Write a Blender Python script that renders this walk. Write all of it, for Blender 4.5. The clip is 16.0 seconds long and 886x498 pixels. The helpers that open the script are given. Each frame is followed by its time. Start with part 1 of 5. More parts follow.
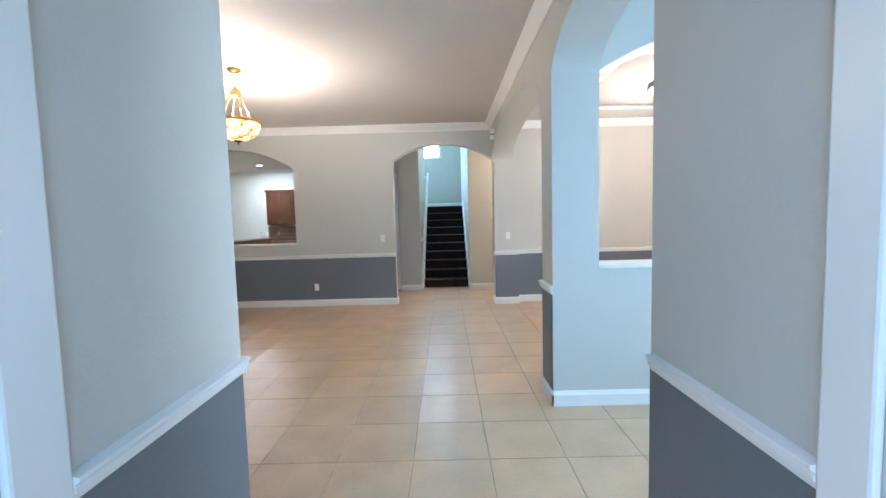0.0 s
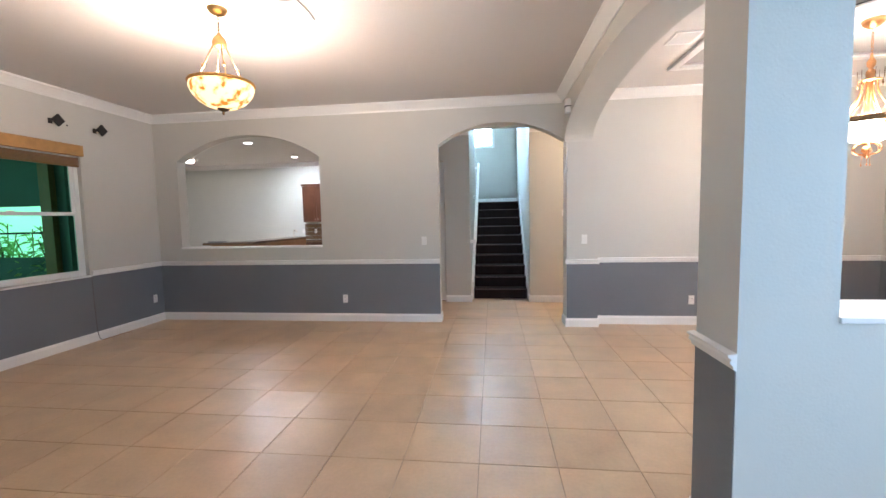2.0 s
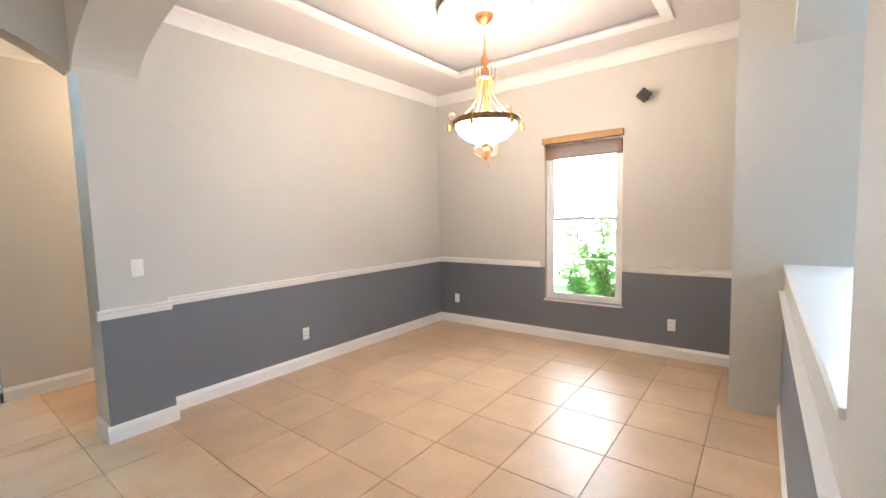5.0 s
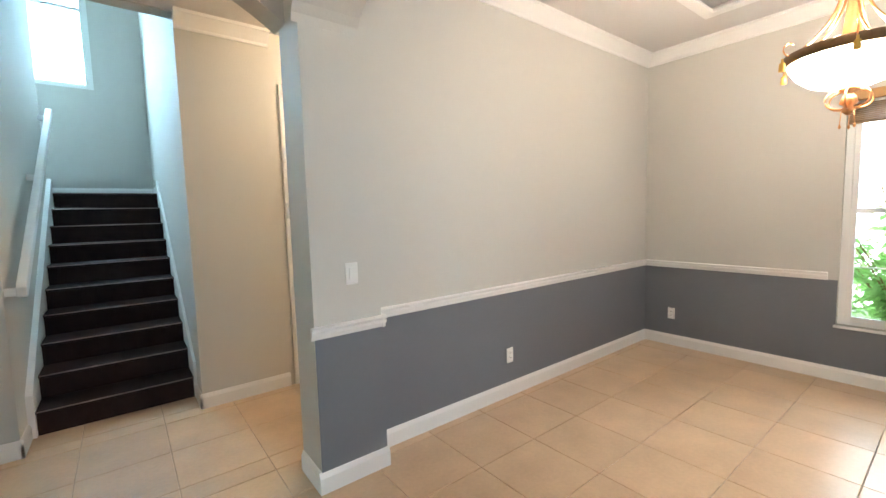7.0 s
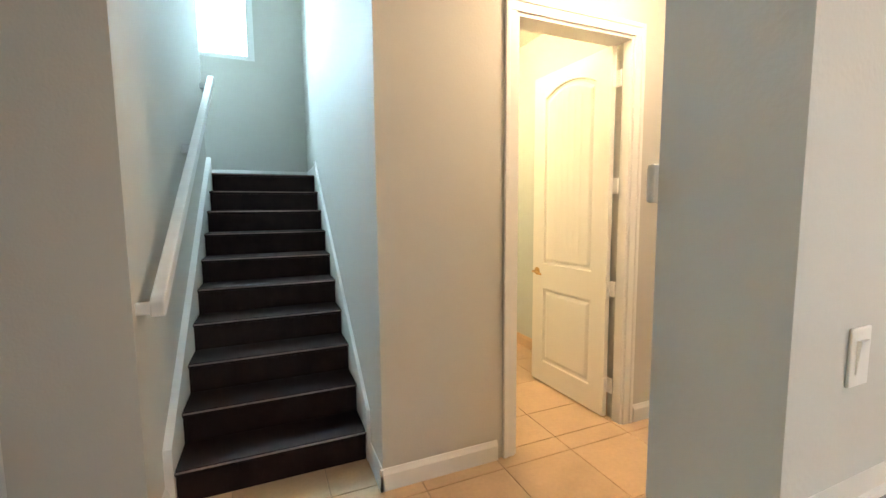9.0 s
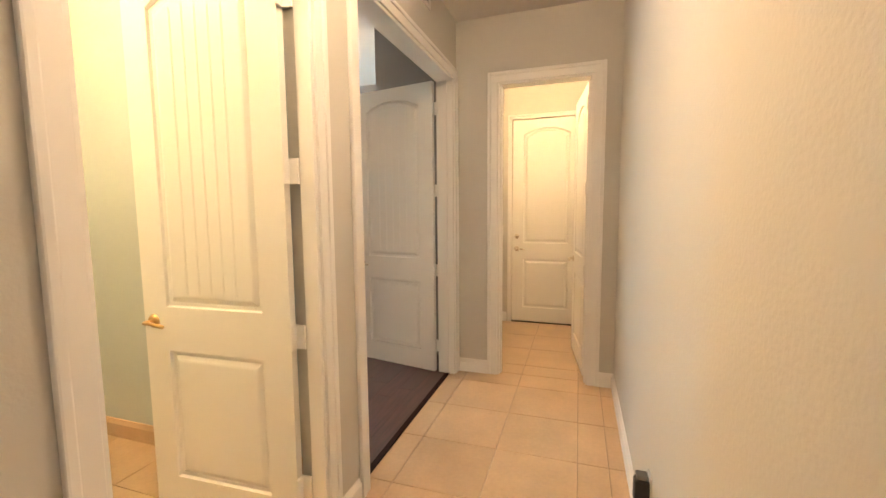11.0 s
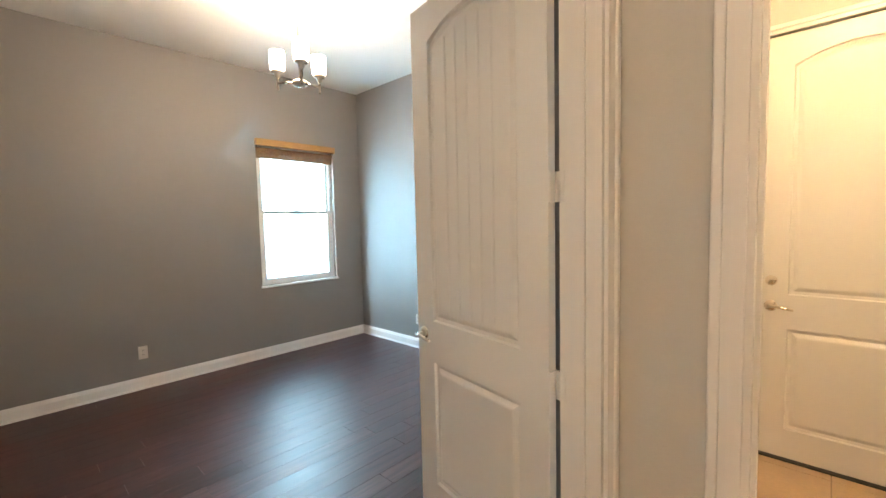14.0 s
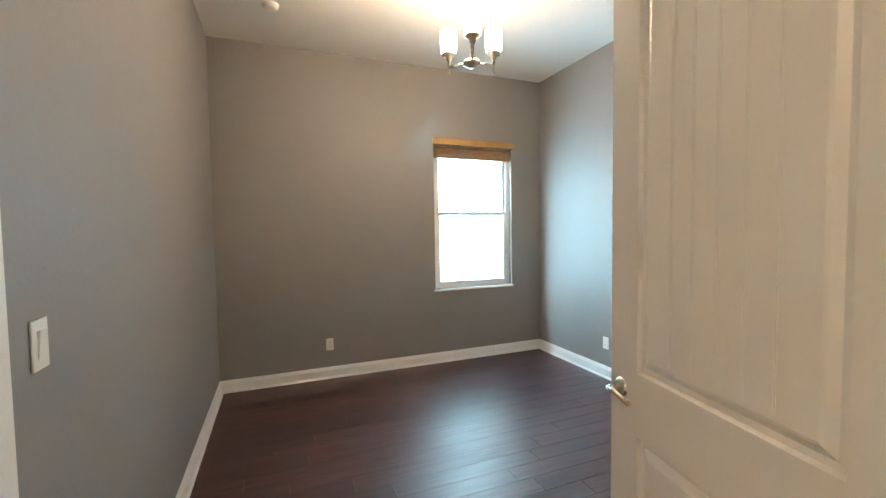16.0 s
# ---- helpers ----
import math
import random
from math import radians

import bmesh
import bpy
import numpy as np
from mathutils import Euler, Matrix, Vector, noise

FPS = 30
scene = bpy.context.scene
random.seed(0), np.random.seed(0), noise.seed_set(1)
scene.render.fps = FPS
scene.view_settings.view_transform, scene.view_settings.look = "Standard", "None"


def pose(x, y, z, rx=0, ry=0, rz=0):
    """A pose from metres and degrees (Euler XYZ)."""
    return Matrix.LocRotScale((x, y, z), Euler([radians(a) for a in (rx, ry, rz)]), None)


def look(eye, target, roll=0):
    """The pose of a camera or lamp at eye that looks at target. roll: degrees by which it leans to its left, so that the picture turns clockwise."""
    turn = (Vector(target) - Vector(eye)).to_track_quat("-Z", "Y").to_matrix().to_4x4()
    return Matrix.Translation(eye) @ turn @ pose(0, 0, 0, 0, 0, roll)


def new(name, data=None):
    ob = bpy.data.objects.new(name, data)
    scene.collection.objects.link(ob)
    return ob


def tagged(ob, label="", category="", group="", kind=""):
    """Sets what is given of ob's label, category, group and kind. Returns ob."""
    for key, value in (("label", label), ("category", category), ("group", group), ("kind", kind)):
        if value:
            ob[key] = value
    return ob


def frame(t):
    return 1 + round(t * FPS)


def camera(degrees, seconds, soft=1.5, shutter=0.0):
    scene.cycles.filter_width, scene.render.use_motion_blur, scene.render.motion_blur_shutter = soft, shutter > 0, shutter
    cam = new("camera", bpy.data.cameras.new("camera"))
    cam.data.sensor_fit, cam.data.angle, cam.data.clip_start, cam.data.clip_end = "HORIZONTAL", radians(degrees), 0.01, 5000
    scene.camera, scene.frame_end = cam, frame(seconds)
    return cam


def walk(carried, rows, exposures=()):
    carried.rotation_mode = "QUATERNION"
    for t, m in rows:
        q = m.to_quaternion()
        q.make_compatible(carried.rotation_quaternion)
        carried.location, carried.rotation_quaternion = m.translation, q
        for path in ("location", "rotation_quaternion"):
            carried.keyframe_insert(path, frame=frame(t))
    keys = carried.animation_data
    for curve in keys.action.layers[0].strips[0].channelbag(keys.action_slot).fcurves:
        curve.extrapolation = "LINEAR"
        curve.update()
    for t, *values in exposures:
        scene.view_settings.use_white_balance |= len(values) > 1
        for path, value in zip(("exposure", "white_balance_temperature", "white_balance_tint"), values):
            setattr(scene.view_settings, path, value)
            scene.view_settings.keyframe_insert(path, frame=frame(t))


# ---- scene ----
cam = camera(94.0, 16.0)
PATH = [
    (0, (0.382, 0.22, 1.422), (0.368, 2.215, 1.281), -1.5),
    (0.5, (0.345, 0.549, 1.438), (0.289, 2.544, 1.297), -1.4),
    (1, (0.29, 0.885, 1.433), (0.127, 2.873, 1.288), -1.3),
    (1.5, (0.24, 1.233, 1.438), (-0.002, 3.212, 1.286), -1.2),
    (2, (0.251, 1.606, 1.452), (0.012, 3.586, 1.299), -1.2),
    (2.5, (0.225, 1.984, 1.439), (0.336, 3.976, 1.291), -1.3),
    (3, (0.266, 2.328, 1.428), (0.792, 4.252, 1.278), -1.2),
    (3.5, (0.371, 2.675, 1.424), (1.196, 4.49, 1.268), -1.0),
    (4, (0.405, 3.017, 1.43), (1.529, 4.665, 1.286), -0.9),
    (4.2, (0.409, 3.132, 1.437), (1.667, 4.68, 1.293), -1.0),
    (6.3, (0.618, 4.534, 1.412), (2.305, 5.596, 1.24), -1.8),
    (6.5, (0.623, 4.609, 1.426), (2.173, 5.862, 1.26), -2.3),
    (7, (0.464, 5.026, 1.439), (1.686, 6.6, 1.268), -1.6),
    (7.5, (0.311, 5.412, 1.437), (1.241, 7.174, 1.26), -1.0),
    (8, (0.276, 5.846, 1.431), (0.905, 7.735, 1.248), -0.4),
    (8.2, (0.297, 6.003, 1.43), (0.854, 7.915, 1.247), -0.4),
    (10.3, (0.658, 7.423, 1.415), (2.266, 8.594, 1.21), -0.5),
    (10.5, (0.749, 7.476, 1.415), (2.471, 8.474, 1.214), -0.5),
    (11, (1.056, 7.602, 1.406), (2.947, 8.225, 1.214), -0.5),
    (11.5, (1.426, 7.723, 1.379), (3.393, 8.045, 1.209), -0.4),
    (12, (1.819, 7.784, 1.427), (3.807, 7.889, 1.232), -0.5),
    (12.5, (2.233, 7.741, 1.436), (4.221, 7.838, 1.236), -1.0),
    (13, (2.594, 7.792, 1.447), (4.562, 8.082, 1.243), -1.8),
    (13.5, (2.852, 7.963, 1.458), (4.644, 8.834, 1.284), -1.7),
    (14, (3.076, 8.077, 1.454), (4.529, 9.444, 1.322), -1.3),
    (14.5, (3.215, 8.194, 1.438), (4.404, 9.799, 1.331), -1.2),
    (15, (3.321, 8.365, 1.439), (4.324, 10.092, 1.329), -1.3),
    (15.5, (3.378, 8.478, 1.432), (4.227, 10.287, 1.33), -1.0),
    (16, (3.436, 8.503, 1.433), (4.179, 10.357, 1.337), -0.8),
]
walk(cam, [(t, look(eye, to, roll)) for t, eye, to, roll in PATH],
     [(0, 0.66, 5850, 14), (1, 0.74, 5850, 15), (1.5, 0.70, 6100, 19), (2.5, 0.67, 6350, 23), (4.2, 0.74, 6450, 22), (6.5, 0.44, 6450, 14), (8, 0.58, 6600, 14),
      (10.3, 0.62, 7800, 22), (11.5, 0.56, 7300, 22), (12.5, 0.57, 6850, 20), (14, 0.66, 7150, 22), (15, 0.60, 7200, 20), (16, 0.46, 7400, 20)])

# ---- world and large lights ----
world = bpy.data.worlds.new("sky")
scene.world = world
world.use_nodes = True
wn = world.node_tree.nodes
sky = wn.new("ShaderNodeTexSky")
sky.sky_type = "NISHITA"
sky.sun_disc = False
sky.sun_elevation, sky.sun_rotation = radians(47), radians(270)
world.node_tree.links.new(sky.outputs[0], wn["Background"].inputs[0])
wn["Background"].inputs[1].default_value = 0.12

sun = new("sun", bpy.data.lights.new("sun", "SUN"))
sun.data.energy, sun.data.angle, sun.data.color = 2.0, radians(0.6), (1.0, 0.96, 0.9)
sun.matrix_world = look((-30, 4, 32), (0, 6, 0))

DAY = (0.36, 0.70, 1.0)
WARM = (1.0, 0.70, 0.40)


def area_lamp(name, eye, target, w, h, watts, color):
    lamp = new(name, bpy.data.lights.new(name, "AREA"))
    lamp.data.shape, lamp.data.size, lamp.data.size_y = "RECTANGLE", w, h
    lamp.data.energy, lamp.data.color = watts, color
    lamp.matrix_world = look(eye, target)
    return lamp


def bulb(name, place, watts, color, radius=0.05):
    lamp = new(name, bpy.data.lights.new(name, "POINT"))
    lamp.data.energy, lamp.data.color, lamp.data.shadow_soft_size = watts, color, radius
    lamp.location = place
    return lamp


# daylight through the open entrance, the front window of the side room, and the windows
area_lamp("entrance_daylight", (0.35, -0.9, 1.7), (0.35, 4.0, 1.2), 1.5, 2.3, 26, DAY)
area_lamp("front_window_daylight", (2.6, 1.45, 1.7), (1.7, 4.0, 1.2), 1.7, 2.0, 20, DAY)
area_lamp("side_window_daylight", (4.86, 2.4, 1.6), (-0.5, 1.9, 1.3), 1.2, 1.9, 40, DAY)
area_lamp("bedroom_window_daylight", (5.15, 13.0, 1.72), (6.15, 10.9, 0.95), 1.35, 1.9, 88, (0.32, 0.72, 1.0))

# ---- materials ----


def material(name, color, rough=0.6, metal=0.0, vary=0.06, scale=3.0, bump=0.0, bump_scale=80.0, spec=0.5, per_piece=0.0, coat=0.0):
    """Paint-like surface: base colour with two scales of variation, and fine relief."""
    m = bpy.data.materials.new(name)
    m.use_nodes = True
    nt = m.node_tree
    n, li = nt.nodes, nt.links
    b = n["Principled BSDF"]
    b.inputs["Roughness"].default_value = rough
    b.inputs["Metallic"].default_value = metal
    b.inputs["Specular IOR Level"].default_value = spec
    b.inputs["Coat Weight"].default_value = coat
    tc = n.new("ShaderNodeTexCoord")
    geo = n.new("ShaderNodeNewGeometry")
    big, small = n.new("ShaderNodeTexNoise"), n.new("ShaderNodeTexNoise")
    big.inputs["Scale"].default_value, small.inputs["Scale"].default_value = scale, scale * 14
    big.inputs["Detail"].default_value, small.inputs["Detail"].default_value = 4, 3
    mixn = n.new("ShaderNodeMath")
    mixn.operation = "MULTIPLY_ADD"
    mixn.inputs[1].default_value = 0.35
    for t in (big, small):
        li.new(geo.outputs["Position"], t.inputs["Vector"])
    li.new(small.outputs["Fac"], mixn.inputs[0])
    li.new(big.outputs["Fac"], mixn.inputs[2])
    ramp = n.new("ShaderNodeMapRange")
    ramp.inputs["From Min"].default_value, ramp.inputs["From Max"].default_value = 0.35, 1.0
    ramp.inputs["To Min"].default_value, ramp.inputs["To Max"].default_value = 1 - vary, 1 + vary
    li.new(mixn.outputs[0], ramp.inputs["Value"])
    scl = n.new("ShaderNodeVectorMath")
    scl.operation = "SCALE"
    scl.inputs[0].default_value = color
    last = ramp.outputs[0]
    if per_piece:
        info = n.new("ShaderNodeObjectInfo")
        r2 = n.new("ShaderNodeMapRange")
        r2.inputs["To Min"].default_value, r2.inputs["To Max"].default_value = 1 - per_piece, 1 + per_piece
        li.new(info.outputs["Random"], r2.inputs["Value"])
        mu = n.new("ShaderNodeMath")
        mu.operation = "MULTIPLY"
        li.new(last, mu.inputs[0])
        li.new(r2.outputs[0], mu.inputs[1])
        last = mu.outputs[0]
    li.new(last, scl.inputs["Scale"])
    li.new(scl.outputs[0], b.inputs["Base Color"])
    rr = n.new("ShaderNodeMapRange")
    rr.inputs["To Min"].default_value, rr.inputs["To Max"].default_value = max(0.02, rough - 0.06), min(1.0, rough + 0.06)
    li.new(big.outputs["Fac"], rr.inputs["Value"])
    li.new(rr.outputs[0], b.inputs["Roughness"])
    if bump:
        bt = n.new("ShaderNodeTexNoise")
        bt.inputs["Scale"].default_value, bt.inputs["Detail"].default_value = bump_scale, 4
        li.new(geo.outputs["Position"], bt.inputs["Vector"])
        bp = n.new("ShaderNodeBump")
        bp.inputs["Strength"].default_value, bp.inputs["Distance"].default_value = bump, 0.004
        li.new(bt.outputs["Fac"], bp.inputs["Height"])
        li.new(bp.outputs[0], b.inputs["Normal"])
    return m


def glowing(name, color, strength, base=(0.9, 0.9, 0.9)):
    m = bpy.data.materials.new(name)
    m.use_nodes = True
    b = m.node_tree.nodes["Principled BSDF"]
    b.inputs["Base Color"].default_value = (*base, 1)
    b.inputs["Emission Color"].default_value = (*color, 1)
    b.inputs["Emission Strength"].default_value = strength
    b.inputs["Roughness"].default_value = 0.35
    return m


WALL = material("greige_wall_paint", (0.56, 0.545, 0.505), 0.62, vary=0.02, scale=1.2, bump=0.25, bump_scale=85)
DADO = material("grey_dado_paint", (0.155, 0.168, 0.190), 0.55, vary=0.04, scale=1.5, bump=0.35, bump_scale=55)
BEDWALL = material("grey_bedroom_paint", (0.236, 0.231, 0.224), 0.55, vary=0.03, scale=1.2, bump=0.3, bump_scale=55)
BATHWALL = material("pale_blue_bathroom_paint", (0.52, 0.58, 0.57), 0.55, vary=0.03, bump=0.3, bump_scale=55)
KITCHWALL = material("pale_kitchen_paint", (0.62, 0.64, 0.60), 0.6, vary=0.02, bump=0.2, bump_scale=55)
CEIL = material("ceiling_paint", (0.66, 0.63, 0.61), 0.75, vary=0.02, scale=1.0, bump=0.5, bump_scale=70)
WHITECEIL = material("white_ceiling_paint", (0.78, 0.77, 0.74), 0.75, vary=0.02, scale=1.0, bump=0.5, bump_scale=70)
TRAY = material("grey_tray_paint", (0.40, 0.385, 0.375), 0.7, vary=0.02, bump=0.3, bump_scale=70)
TRIM = material("white_trim_paint", (0.80, 0.79, 0.77), 0.34, vary=0.008, scale=2)
DOORW = material("white_door_paint", (0.80, 0.79, 0.76), 0.33, vary=0.01, scale=2)
TILE = material("beige_ceramic_tile", (0.57, 0.40, 0.255), 0.33, vary=0.17, scale=3.2, per_piece=0.06)
GROUT = material("brown_grout", (0.36, 0.26, 0.175), 0.9, vary=0.15, scale=9)
STAIR = material("dark_brown_stair_stain", (0.026, 0.014, 0.013), 0.55, vary=0.25, scale=8, bump=0.1, bump_scale=40, spec=0.06)
# pale colour holds the light caught on the nosing edge, besides its wear
NOSING = material("highlit_worn_nosing", (0.22, 0.16, 0.14), 0.4, vary=0.3, scale=14, spec=0.4)
NICKEL = material("brushed_nickel", (0.68, 0.62, 0.54), 0.28, metal=1.0, vary=0.05, scale=20)
BRASS = material("aged_brass", (0.55, 0.36, 0.16), 0.34, metal=1.0, vary=0.15, scale=25)
BRONZE = material("dark_bronze", (0.20, 0.125, 0.065), 0.38, metal=0.8, vary=0.2, scale=25)
COPPER = material("antique_copper_gold", (0.62, 0.30, 0.13), 0.38, metal=0.9, vary=0.2, scale=30)
BLACK = material("black_iron", (0.018, 0.016, 0.015), 0.5, vary=0.2, scale=20)
BAMBOO = material("bamboo_valance", (0.42, 0.23, 0.08), 0.5, vary=0.2, scale=12)
BAMBOO_DARK = material("dark_bamboo_slats", (0.23, 0.125, 0.05), 0.5, vary=0.3, scale=20)
PLASTIC = material("white_plastic", (0.80, 0.79, 0.76), 0.35, vary=0.01)
VINYL = material("white_vinyl", (0.80, 0.81, 0.80), 0.35, vary=0.01)
CABWOOD = material("cherry_cabinet_wood", (0.10, 0.036, 0.018), 0.35, vary=0.25, scale=6)
GRANITE = material("brown_granite", (0.22, 0.15, 0.10), 0.2, vary=0.6, scale=40)
RUBBER = material("dark_rubber", (0.03, 0.028, 0.026), 0.8)
GLOW_WHITE = glowing("lit_white_glass", (1.0, 0.87, 0.70), 27.0)
GLOW_FROST = glowing("lit_frosted_glass", (1.0, 0.90, 0.74), 9.0)
GLOW_DOWN = glowing("lit_downlight_lens", (1.0, 0.95, 0.86), 14.0)
SKYWHITE = glowing("dining_glare", (0.80, 0.93, 1.0), 8.0)
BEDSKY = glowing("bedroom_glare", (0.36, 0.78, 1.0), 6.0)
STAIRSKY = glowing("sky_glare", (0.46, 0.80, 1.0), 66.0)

WOOD = bpy.data.materials.new("dark_walnut_planks")
WOOD.use_nodes = True


def wood_nodes(m, dark, light, rough):
    n, li = m.node_tree.nodes, m.node_tree.links
    b = n["Principled BSDF"]
    geo, info = n.new("ShaderNodeNewGeometry"), n.new("ShaderNodeObjectInfo")
    off = n.new("ShaderNodeVectorMath")
    off.operation = "MULTIPLY_ADD"
    off.inputs[1].default_value = (1.3, 14.0, 6.0)
    li.new(geo.outputs["Position"], off.inputs[0])
    com = n.new("ShaderNodeCombineXYZ")
    mu = n.new("ShaderNodeMath")
    mu.operation, mu.inputs[1].default_value = "MULTIPLY", 40.0
    li.new(info.outputs["Random"], mu.inputs[0])
    li.new(mu.outputs[0], com.inputs[0])
    li.new(com.outputs[0], off.inputs[2])
    tex = n.new("ShaderNodeTexNoise")
    tex.inputs["Scale"].default_value, tex.inputs["Detail"].default_value, tex.inputs["Roughness"].default_value = 2.2, 6, 0.65
    li.new(off.outputs[0], tex.inputs["Vector"])
    ramp = n.new("ShaderNodeValToRGB")
    ramp.color_ramp.elements[0].position, ramp.color_ramp.elements[0].color = 0.3, (*dark, 1)
    ramp.color_ramp.elements[1].position, ramp.color_ramp.elements[1].color = 0.75, (*light, 1)
    li.new(tex.outputs["Fac"], ramp.inputs[0])
    hsv = n.new("ShaderNodeHueSaturation")
    r2 = n.new("ShaderNodeMapRange")
    r2.inputs["To Min"].default_value, r2.inputs["To Max"].default_value = 0.65, 1.35
    li.new(info.outputs["Random"], r2.inputs["Value"])
    li.new(r2.outputs[0], hsv.inputs["Value"])
    li.new(ramp.outputs[0], hsv.inputs["Color"])
    li.new(hsv.outputs[0], b.inputs["Base Color"])
    rr = n.new("ShaderNodeMapRange")
    rr.inputs["To Min"].default_value, rr.inputs["To Max"].default_value = rough - 0.07, rough + 0.1
    li.new(tex.outputs["Fac"], rr.inputs["Value"])
    sheen = n.new("ShaderNodeMath")
    sheen.operation, sheen.inputs[1].default_value = "MULTIPLY_ADD", 0.10
    li.new(info.outputs["Random"], sheen.inputs[0])
    li.new(rr.outputs[0], sheen.inputs[2])
    li.new(sheen.outputs[0], b.inputs["Roughness"])
    b.inputs["Specular IOR Level"].default_value = 0.75
    bp = n.new("ShaderNodeBump")
    bp.inputs["Strength"].default_value, bp.inputs["Distance"].default_value = 0.25, 0.002
    li.new(tex.outputs["Fac"], bp.inputs["Height"])
    li.new(bp.outputs[0], b.inputs["Normal"])


wood_nodes(WOOD, (0.026, 0.011, 0.011), (0.105, 0.047, 0.045), 0.33)

AMBER = bpy.data.materials.new("lit_amber_marbled_glass")
AMBER.use_nodes = True
an, al = AMBER.node_tree.nodes, AMBER.node_tree.links
ab = an["Principled BSDF"]
atex = an.new("ShaderNodeTexNoise")
atex.inputs["Scale"].default_value, atex.inputs["Detail"].default_value = 16.0, 2
ageo = an.new("ShaderNodeNewGeometry")
al.new(ageo.outputs["Position"], atex.inputs["Vector"])
aramp = an.new("ShaderNodeValToRGB")
aramp.color_ramp.elements[0].position, aramp.color_ramp.elements[0].color = 0.36, (0.50, 0.17, 0.015, 1)
aramp.color_ramp.elements[1].position, aramp.color_ramp.elements[1].color = 0.52, (1.0, 0.80, 0.40, 1)
al.new(atex.outputs["Fac"], aramp.inputs[0])
al.new(aramp.outputs[0], ab.inputs["Emission Color"])
al.new(aramp.outputs[0], ab.inputs["Base Color"])
ab.inputs["Emission Strength"].default_value = 1.05
ab.inputs["Roughness"].default_value = 0.2


def glass(name, tint, rough=0.0):
    m = bpy.data.materials.new(name)
    m.use_nodes = True
    b = m.node_tree.nodes["Principled BSDF"]
    b.inputs["Base Color"].default_value = (*tint, 1)
    b.inputs["Transmission Weight"].default_value = 1.0
    b.inputs["Roughness"].default_value = rough
    b.inputs["IOR"].default_value = 1.05
    return m


GLASS = glass("clear_window_glass", (0.97, 0.99, 0.99))
TINTGLASS = glass("green_tinted_glass", (0.45, 0.80, 0.68))

# ---- mesh helpers ----


def part(name, bm, mat, parent=None, label=""):
    """Links a bmesh as one mesh object, under parent if given."""
    bmesh.ops.recalc_face_normals(bm, faces=bm.faces)
    me = bpy.data.meshes.new(name)
    bm.to_mesh(me)
    bm.free()
    me.materials.append(mat)
    ob = new(name, me)
    if parent is not None:
        ob.parent = parent
    if label:
        ob["label"] = label
    return ob


def smooth(ob):
    for p in ob.data.polygons:
        p.use_smooth = True
    return ob


def add_box(bm, x0, x1, y0, y1, z0, z1, bevel=0.0):
    vs = [bm.verts.new((x, y, z)) for x in (x0, x1) for y in (y0, y1) for z in (z0, z1)]
    quads = ((0, 1, 3, 2), (4, 6, 7, 5), (0, 4, 5, 1), (2, 3, 7, 6), (0, 2, 6, 4), (1, 5, 7, 3))
    fs = [bm.faces.new([vs[i] for i in q]) for q in quads]
    if bevel:
        edges = list({e for f in fs for e in f.edges})
        bmesh.ops.bevel(bm, geom=edges, offset=bevel, segments=2, profile=0.5, affect="EDGES")
    return bm


def box(name, x0, x1, y0, y1, z0, z1, mat, parent=None, label="", bevel=0.0):
    return part(name, add_box(bmesh.new(), x0, x1, y0, y1, z0, z1, bevel), mat, parent, label)


def add_prism(bm, pts, axis, a, b):
    """A flat outline pushed from a to b along an axis; the outline's two numbers are the other two axes in order."""
    def at(u, v, w):
        return {"x": (w, u, v), "y": (u, w, v), "z": (u, v, w)}[axis]
    lo = [bm.verts.new(at(u, v, a)) for u, v in pts]
    hi = [bm.verts.new(at(u, v, b)) for u, v in pts]
    k = len(pts)
    bm.faces.new(lo)
    bm.faces.new(hi[::-1])
    for i in range(k):
        bm.faces.new((lo[i], lo[(i + 1) % k], hi[(i + 1) % k], hi[i]))
    return bm


def prism(name, pts, axis, a, b, mat, parent=None, label=""):
    return part(name, add_prism(bmesh.new(), pts, axis, a, b), mat, parent, label)


def arch(u0, u1, spring, top, steps=28):
    """Points of a flat arch from u0 to u1: a circle segment."""
    half, rise = (u1 - u0) / 2, top - spring
    r = (half * half + rise * rise) / (2 * rise)
    c = (u0 + u1) / 2
    return [(u0 + (u1 - u0) * i / steps, top - r + math.sqrt(max(0.0, r * r - (u0 + (u1 - u0) * i / steps - c) ** 2))) for i in range(steps + 1)]


def ellipse_arch(u0, u1, spring, top, steps=30):
    c, half = (u0 + u1) / 2, (u1 - u0) / 2
    return [(c - half * math.cos(math.pi * i / steps), spring + (top - spring) * math.sin(math.pi * i / steps)) for i in range(steps + 1)]


def add_run(bm, prof, p0, p1, out):
    """Sweeps a moulding profile (distance from the wall, height) along the wall line p0 to p1; out: the way off the wall."""
    k = len(prof)
    rings = []
    for p in (p0, p1):
        rings.append([bm.verts.new((p[0] + out[0] * d, p[1] + out[1] * d, z)) for d, z in prof])
    bm.faces.new(rings[0])
    bm.faces.new(rings[1][::-1])
    for i in range(k):
        bm.faces.new((rings[0][i], rings[0][(i + 1) % k], rings[1][(i + 1) % k], rings[1][i]))


